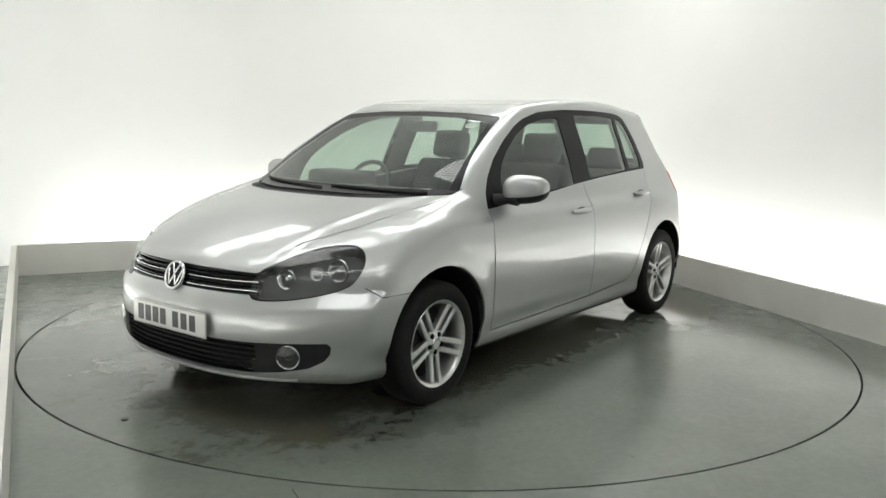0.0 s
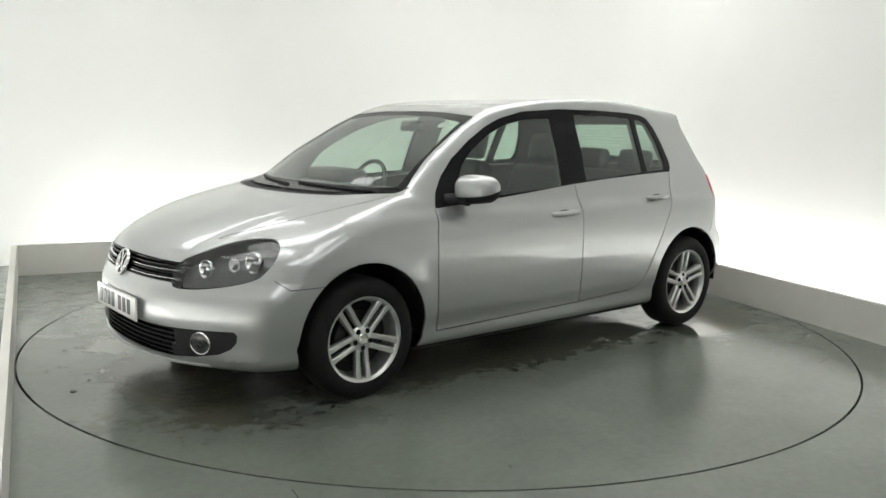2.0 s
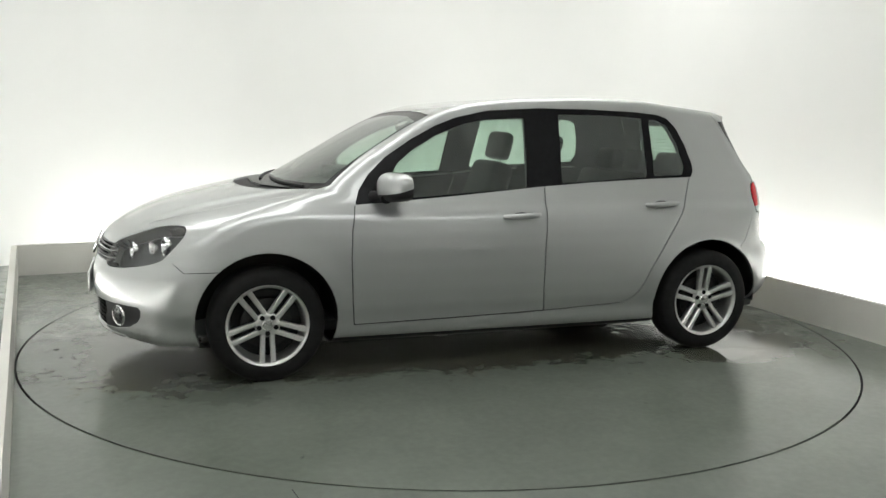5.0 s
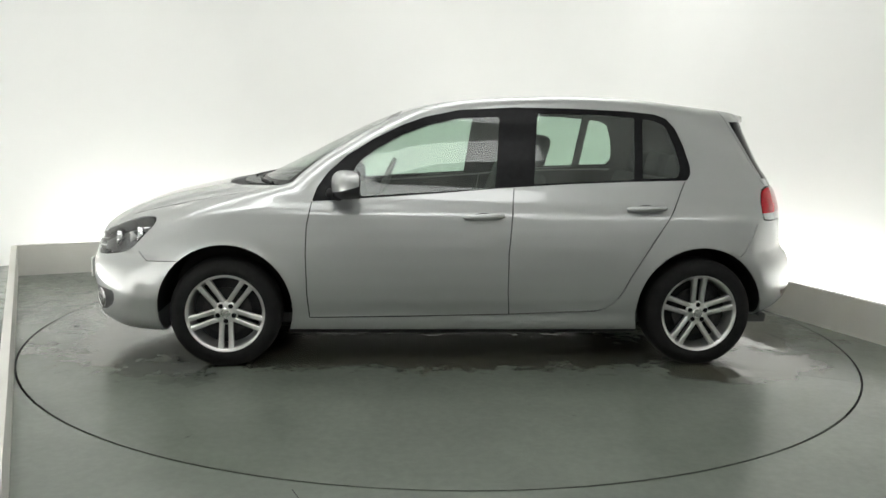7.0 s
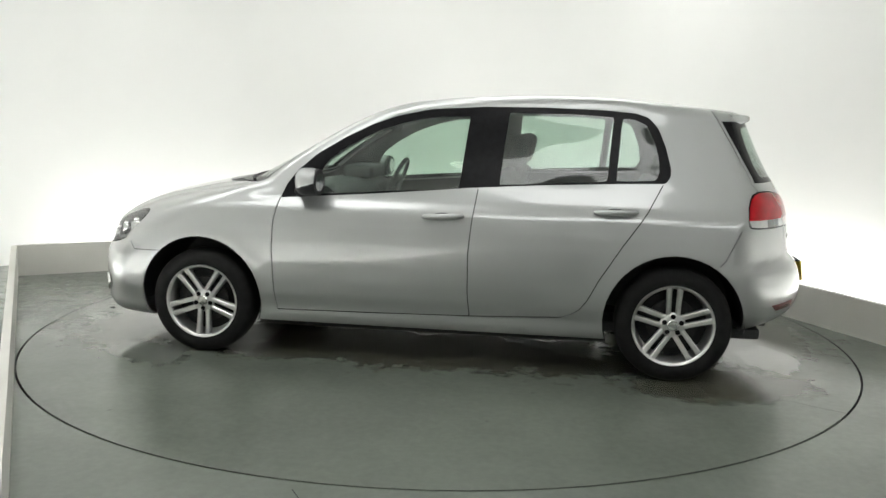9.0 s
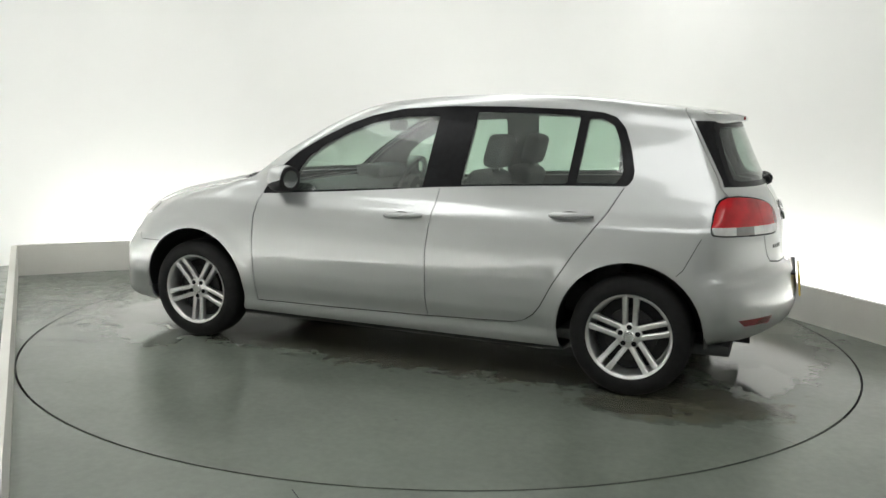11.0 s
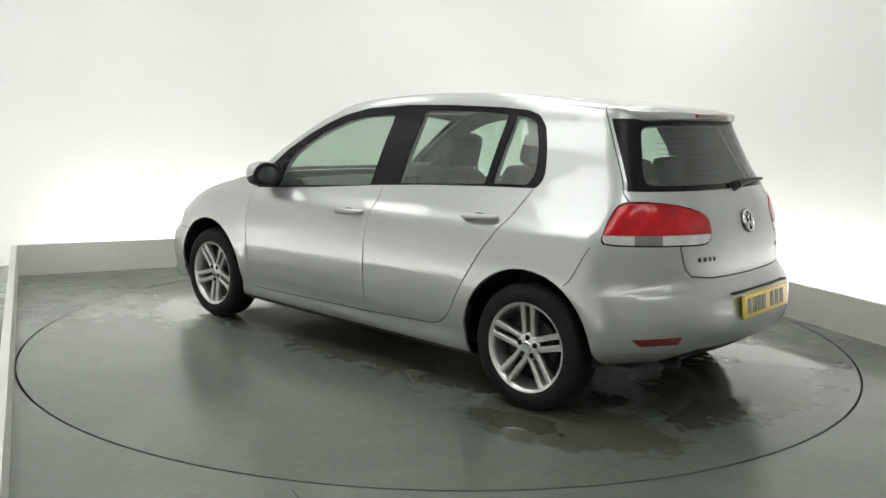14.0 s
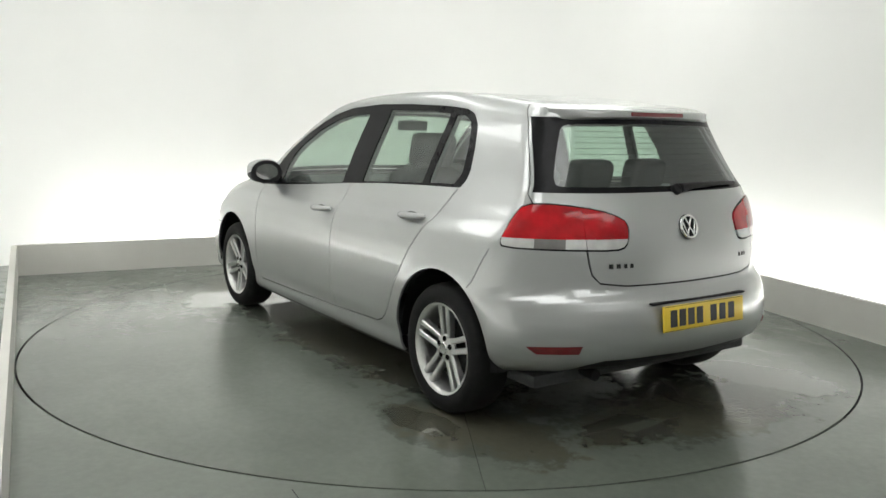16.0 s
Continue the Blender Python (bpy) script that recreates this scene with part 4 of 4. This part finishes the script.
def outfit(thing, fbump, rbump, gate, screen):
    for side in (1, -1):
        headlight(thing, side)
        door_mirror(thing, side)
        # lining of each wheel arch
        for x, r in ((1.289, .366), (-1.277, .371)):
            bm = lathe([(.05, .46), (r - .03, .46), (r, .50), (r + .004, .80), (r - .012, .845)], 64, closed=False)
            for v in [v for v in bm.verts if v.co.z < -.07]:
                bm.verts.remove(v)
            part("arch_liner", bm, PLASTIC, thing, "black plastic wheel arch lining", m=Matrix.Translation((x, 0, .312)) @ Matrix.Diagonal((1, side, 1, 1)))
        lamp = panel("tail", RED, thing, "tail_light", side, push=.004, label="red and clear rear lamp cluster", pick=lambda c: c[1] > .537)
        for nm, mat, low, high, words in (("reversing_lens", WHITE_LENS, -1.02, 0, "clear lower lens"), ("smoked_lens", SMOKED, -1.20, -1.02, "smoked grey lower lens"), ("lower_lens", WHITE_LENS, -3, -1.20, "clear lower lens")):
            panel("tail_white", mat, lamp, nm, side, push=.004, label=words, pick=lambda c: c[1] > .537 and low < c[0] + c[1] <= high)
        panel("tail_seal", BLACK_TRIM, lamp, "lamp_seal", side, push=-.004, label="black seal round the lamp")
        inner = panel("tail", RED, gate, "tail_light", side, push=.004, label="red and clear lamp on the tailgate", pick=lambda c: c[1] <= .535)
        panel("tail_white", WHITE_LENS, inner, "reversing_lens", side, push=.004, label="clear lower lens", pick=lambda c: c[1] <= .535)
        panel("reflector", DARKRED, rbump, "rear_reflector", side, push=.003, label="red strip reflector")
        y = .596
        x = nose_x(y, .327)
        m = aligned(x, side * y, .327)
        fog = part("fog_light", lathe([(.002, .008), (.03, .007), (.047, .001), (.047, .003), (.03, .010), (.002, .011)], 32, closed=False), CLEAR, fbump, "round fog lamp in a chrome ring", m=m)
        part("fog_ring", lathe([(.047, -.006), (.047, .006), (.050, .008), (.053, .004), (.053, -.006)], 36, closed=False), CHROME, fog)
        part("fog_bowl", lathe([(.002, -.004), (.012, -.004), (.013, .002), (.02, -.003), (.036, -.002), (.046, .001)], 32, closed=False), STEEL, fog)
    # upper grille between the headlights
    back = panel("grille", PLASTIC, thing, "grille", push=-.03, solid=0, label="black grille with thin bright strips")
    ys = [.445 * k / 12 for k in range(-12, 13)]
    for z, high, mat in ((.665, .012, BLACK_TRIM), (.648, .010, BLACK_TRIM), (.632, .005, CHROME), (.622, .012, BLACK_TRIM), (.604, .010, BLACK_TRIM), (.596, .005, CHROME), (.583, .010, BLACK_TRIM)):
        bar([(nose_x(abs(y), z) - .028, y, z) for y in ys], high, .026 if mat is BLACK_TRIM else .03, mat, back, "grille_strip" if mat is CHROME else "grille_slat", "thin bright strip" if mat is CHROME else "")
    badge(back, aligned(nose_x(0, .618) + .004, 0, .618), .067)
    low = panel("lower_grille", PLASTIC, fbump, "lower_grille", push=-.030, solid=0, label="black slatted lower air intake")
    ys = [.46 * k / 12 for k in range(-12, 13)]
    for z in (.247, .269, .291, .313, .335, .357, .377):
        bar([(nose_x(abs(y), z) - .032, y, z) for y in ys], .009, .022, BLACK_TRIM, low, "intake_slat")
    for side in (1, -1):
        panel("lower_grille", PLASTIC, low, "fog_surround", side, push=-.006, solid=.02, label="black fog lamp surround", pick=lambda c: c[1] > .455)
    lip = [(nose_x(abs(y), .222) - .001, y, .222 - .004 + .02 * abs(y) ** 3) for y in [.62 * k / 14 for k in range(-14, 15)]]
    bar(lip, .012, .014, SILVER, fbump, "bumper_lip", "silver lip under the air intake")
    plate(fbump, Matrix.Translation((nose_x(.1, .435) + .010, -.005, .432)) @ Matrix.Rotation(radians(-90), 4, "Z"), PLATE_WHITE, "white front plate with plain dark bars")
    plate(rbump, Matrix.Translation((nose_x(.1, .52, -1) - .010, 0, .523)) @ Matrix.Rotation(radians(90), 4, "Z") @ Matrix.Rotation(radians(6), 4, "X"), PLATE_YELLOW, "yellow rear plate with plain dark bars")
    part("plate_recess", box(-.30, .30, -.02, .004, -.004, .004, .002), PLASTIC, rbump, "dark slot above the plate", m=Matrix.Translation((nose_x(.1, .585, -1) - .006, 0, .587)) @ Matrix.Rotation(radians(90), 4, "Z"))
    badge(gate, aligned(nose_x(0, .888, -1), 0, .888), .056)
    for y0, widths in ((.452, (.026, .026, .022, .022)), (-.36, (.022, .022, .01))):
        y = y0
        for w in widths:
            yy = y - w / 2
            part("model_mark", box(-w * .36, w * .36, 0, .003, -.009, .009, .001, 1), STEEL, gate, "small plain bright bar", m=aligned(nose_x(abs(yy), .742, -1), yy, .742))
            y -= w + .008
    bm = bmesh.new()
    rows = []
    for k in range(33):
        y = .515 * (k / 16 - 1)
        out = .034 * (1 - abs(k / 16 - 1) ** 6)
        drop = .016 * abs(k / 16 - 1) ** 3
        top, low = nose_x(abs(y), 1.392, -1), nose_x(abs(y), 1.350, -1)
        mid = nose_x(abs(y), 1.372, -1)
        rows.append([bm.verts.new(p) for p in ((top + .03, y, 1.385), (top - .001, y, 1.3945), (mid - out * .8, y, 1.386), (mid - out, y, 1.379), (mid - out, y, 1.359 - drop), (mid - out * .7, y, 1.352 - drop), (low + .004, y, 1.347 - drop), (low + .03, y, 1.350 - drop))])
    for p, q in zip(rows, rows[1:]):
        for i in range(8):
            bm.faces.new((p[i], p[(i + 1) % 8], q[(i + 1) % 8], q[i]))
    bm.faces.new(rows[0])
    bm.faces.new(rows[-1])
    lip = part("spoiler", bm, SILVER, gate, "silver roof spoiler above the rear window")
    part("brake_light", box(-.165, .165, -.005, .005, -.0095, .0095, .002), DARKRED, lip, "dark red high brake lamp", m=Matrix.Translation((nose_x(.05, 1.372, -1) - .034, 0, 1.3705)) @ Matrix.Rotation(radians(90), 4, "Z"))
    # wipers
    for y0, y1 in ((.60, .04), (.02, -.56)):
        pts = [(nose_x(abs(y), .968 + .012 * k / 6) + .012, y, .968 + .012 * k / 6) for k, y in ((k, y0 + (y1 - y0) * k / 6) for k in range(7))]
        part("wiper", tube(pts, [.008, .008, .007, .006, .006, .006, .005], 6), PLASTIC, thing, "black windscreen wiper")
    pts = [(nose_x(abs(y), z, -1) - .016, y, z) for y, z in ((-.02, 1.052), (-.12, 1.062), (-.3, 1.066), (-.47, 1.062))]
    arm = part("rear_wiper", tube(pts, [.022, .016, .011, .008], 8), PLASTIC, gate, "black rear wiper")
    part("wiper_pivot", lathe([(.002, -.01), (.026, -.01), (.024, .014), (.012, .02), (.002, .021)], 20), PLASTIC, arm, m=aligned(nose_x(0, 1.045, -1) - .004, 0, 1.045))
    for k in range(9):
        z = 1.10 + .024 * k
        pts = [(nose_x(abs(y), z, -1) + .008, y, z) for y in [.5 * q / 6 * (1 - .15 * k / 9) for q in range(-6, 7)]]
        part("heater_line", tube(pts, .0011, 4), STEEL, gate, "thin heating wire in the rear window")
    part("exhaust_pipe", tube([(-1.60, .40, .262), (-1.72, .42, .258), (-1.83, .42, .252)], .026, 16), PLASTIC, thing, "dark steel exhaust tail pipe")
    part("silencer", cushion(.3, .5, .12, .05), PLASTIC, thing, m=pose(-1.52, .10, .262))
    part("tax_disc", lathe([(.001, 0), (.036, 0), (.036, .001), (.001, .001)], 24), PLATE_WHITE, screen, "small round paper disc inside the windscreen", m=aligned(nose_x(.45, 1.30) - .012, .45, 1.30))
    cabin(thing)


def nose_x(y, z, sign=1):
    """How far forward (or back) the body reaches at a height and half width."""
    x = np.linspace(.2, 2.3, 1401) * sign
    f = body_field(x, np.full(1401, abs(y)), np.full(1401, z))
    return float(x[np.nonzero(f < 0)[0][-1]])


def car():
    thing = tagged(new("car"), "silver five-door hatchback car parked on the turntable", "car")
    for side in (1, -1):
        door = panel("front_door", SILVER, thing, "front_door", side)
        rear = panel("rear_door", SILVER, thing, "rear_door", side)
        panel("front_wing", SILVER, thing, "front_wing", side)
        panel("side_panel", SILVER, thing, "side_panel", side)
        panel("window_surround", BLACK_TRIM, thing, "window_surround", side, push=-.002, label="gloss black window surround")
        for nm, k in (("door_window", "front_glass"), ("door_window", "rear_glass"), ("quarter_window", "quarter_glass")):
            panel(k, GLASS, thing, nm, side, push=-.006, solid=0, label="faintly green tinted window glass").visible_shadow = False
        for bx, bz, owner in ((-.069, .820, door), (-.966, .871, rear)):
            yb = on_body(bx, bz)
            rows = []
            for i in range(9):
                s = i / 8
                rows.append((bx + .108 - .216 * s, side * (yb + .004 + .028 * math.sin(math.pi * s) ** .5), bz + .004 + (s - .5) * .01))
            bm = tube(rows, [.010, .015, .016, .0165, .0165, .0165, .016, .015, .010], 12)
            handle = part("door_handle", bm, SILVER, owner, "silver pull handle")
            # flat dark disc painted as the shade in the handle's hollow
            pocket = lathe([(.001, .0), (.046, .0), (.048, .005), (.001, .006)], 24)
            part("recess_shade", pocket, HANDLE_SHADE, owner, "flat dark disc standing for the shade behind the handle", m=Matrix.Translation((bx + .004, side * (yb - .0035), bz - .016)) @ Matrix.Diagonal((1.45, side, .82, 1)))
    panel("bonnet", SILVER, thing, "bonnet")
    panel("roof", SILVER, thing, "roof")
    gate = panel("tailgate", SILVER, thing, "tailgate")
    fbump = panel("front_bumper", SILVER, thing, "front_bumper")
    rbump = panel("rear_bumper", SILVER, thing, "rear_bumper")
    panel("rear_valance", PLASTIC, rbump, "rear_valance", push=-.008, label="black plastic lower valance")
    panel("underbody", PLASTIC, thing, "underbody", label="black underbody")
    for seam in ("door_a", "door_b", "door_c", "sill", "wing", "bonnet", "bumper"):
        for side in (1, -1):
            panel("gap_" + seam, DARK, thing, "shut_line", side, push=-.010, solid=.004, label="dark shut line between the panels")
    panel(["gap_gate"], DARK, gate, "shut_line", push=-.010, solid=.004, label="dark shut line below the tailgate")
    panel(["gap_roof"], DARK, gate, "shut_line", push=-.010, solid=.004, label="dark shut line above the tailgate")
    panel("cowl", PLASTIC, thing, "cowl", push=-.012, label="black plastic scuttle below the windscreen")
    screen = panel("screen_clear", SCREEN, thing, "windscreen", push=-.003, solid=0, label="clear faintly green windscreen")
    screen.visible_shadow = False
    panel("screen_frit", BLACK_TRIM, screen, "windscreen_edge", push=-.003, solid=.004, label="black printed edge of the windscreen")
    back = panel("rear_clear", REAR_GLASS, gate, "rear_window", push=-.004, solid=0, label="dark tinted rear window")
    back.visible_shadow = False
    panel("rear_frit", BLACK_TRIM, back, "rear_window_edge", push=-.004, solid=.004, label="black printed edge of the rear window")
    outfit(thing, fbump, rbump, gate, screen)
    for side in (1, -1):
        for x in (1.289, -1.283):
            wheel(thing, x, side, (0 if x > 0 else 180))
    return thing


CAR = car()


# ---- what moves: the turntable turns and carries the car ----
def motions():
    turn = [(0.0, 233.1), (.5, 230.14), (1.0, 226.8), (1.5, 223.37), (2.0, 219.87), (2.5, 216.4), (3.0, 212.91), (3.5, 209.43), (4.0, 205.93),
            (6.5, 188.6), (7.0, 185.13), (7.5, 181.68), (8.0, 178.25), (8.5, 174.87), (9.0, 171.49), (11.5, 154.82), (12.0, 151.41), (12.5, 148.04),
            (13.0, 144.63), (13.5, 141.22), (14.0, 137.82), (14.5, 134.44), (15.0, 131.03), (15.5, 127.62), (16.0, 124.16)]
    walk(TABLE, [(t, pose(0, 0, 0, 0, 0, a)) for t, a in turn])
    walk(CAR, [(t, pose(0, 0, 0, 0, 0, a) @ pose(-.071, .052, 0)) for t, a in turn])


motions()
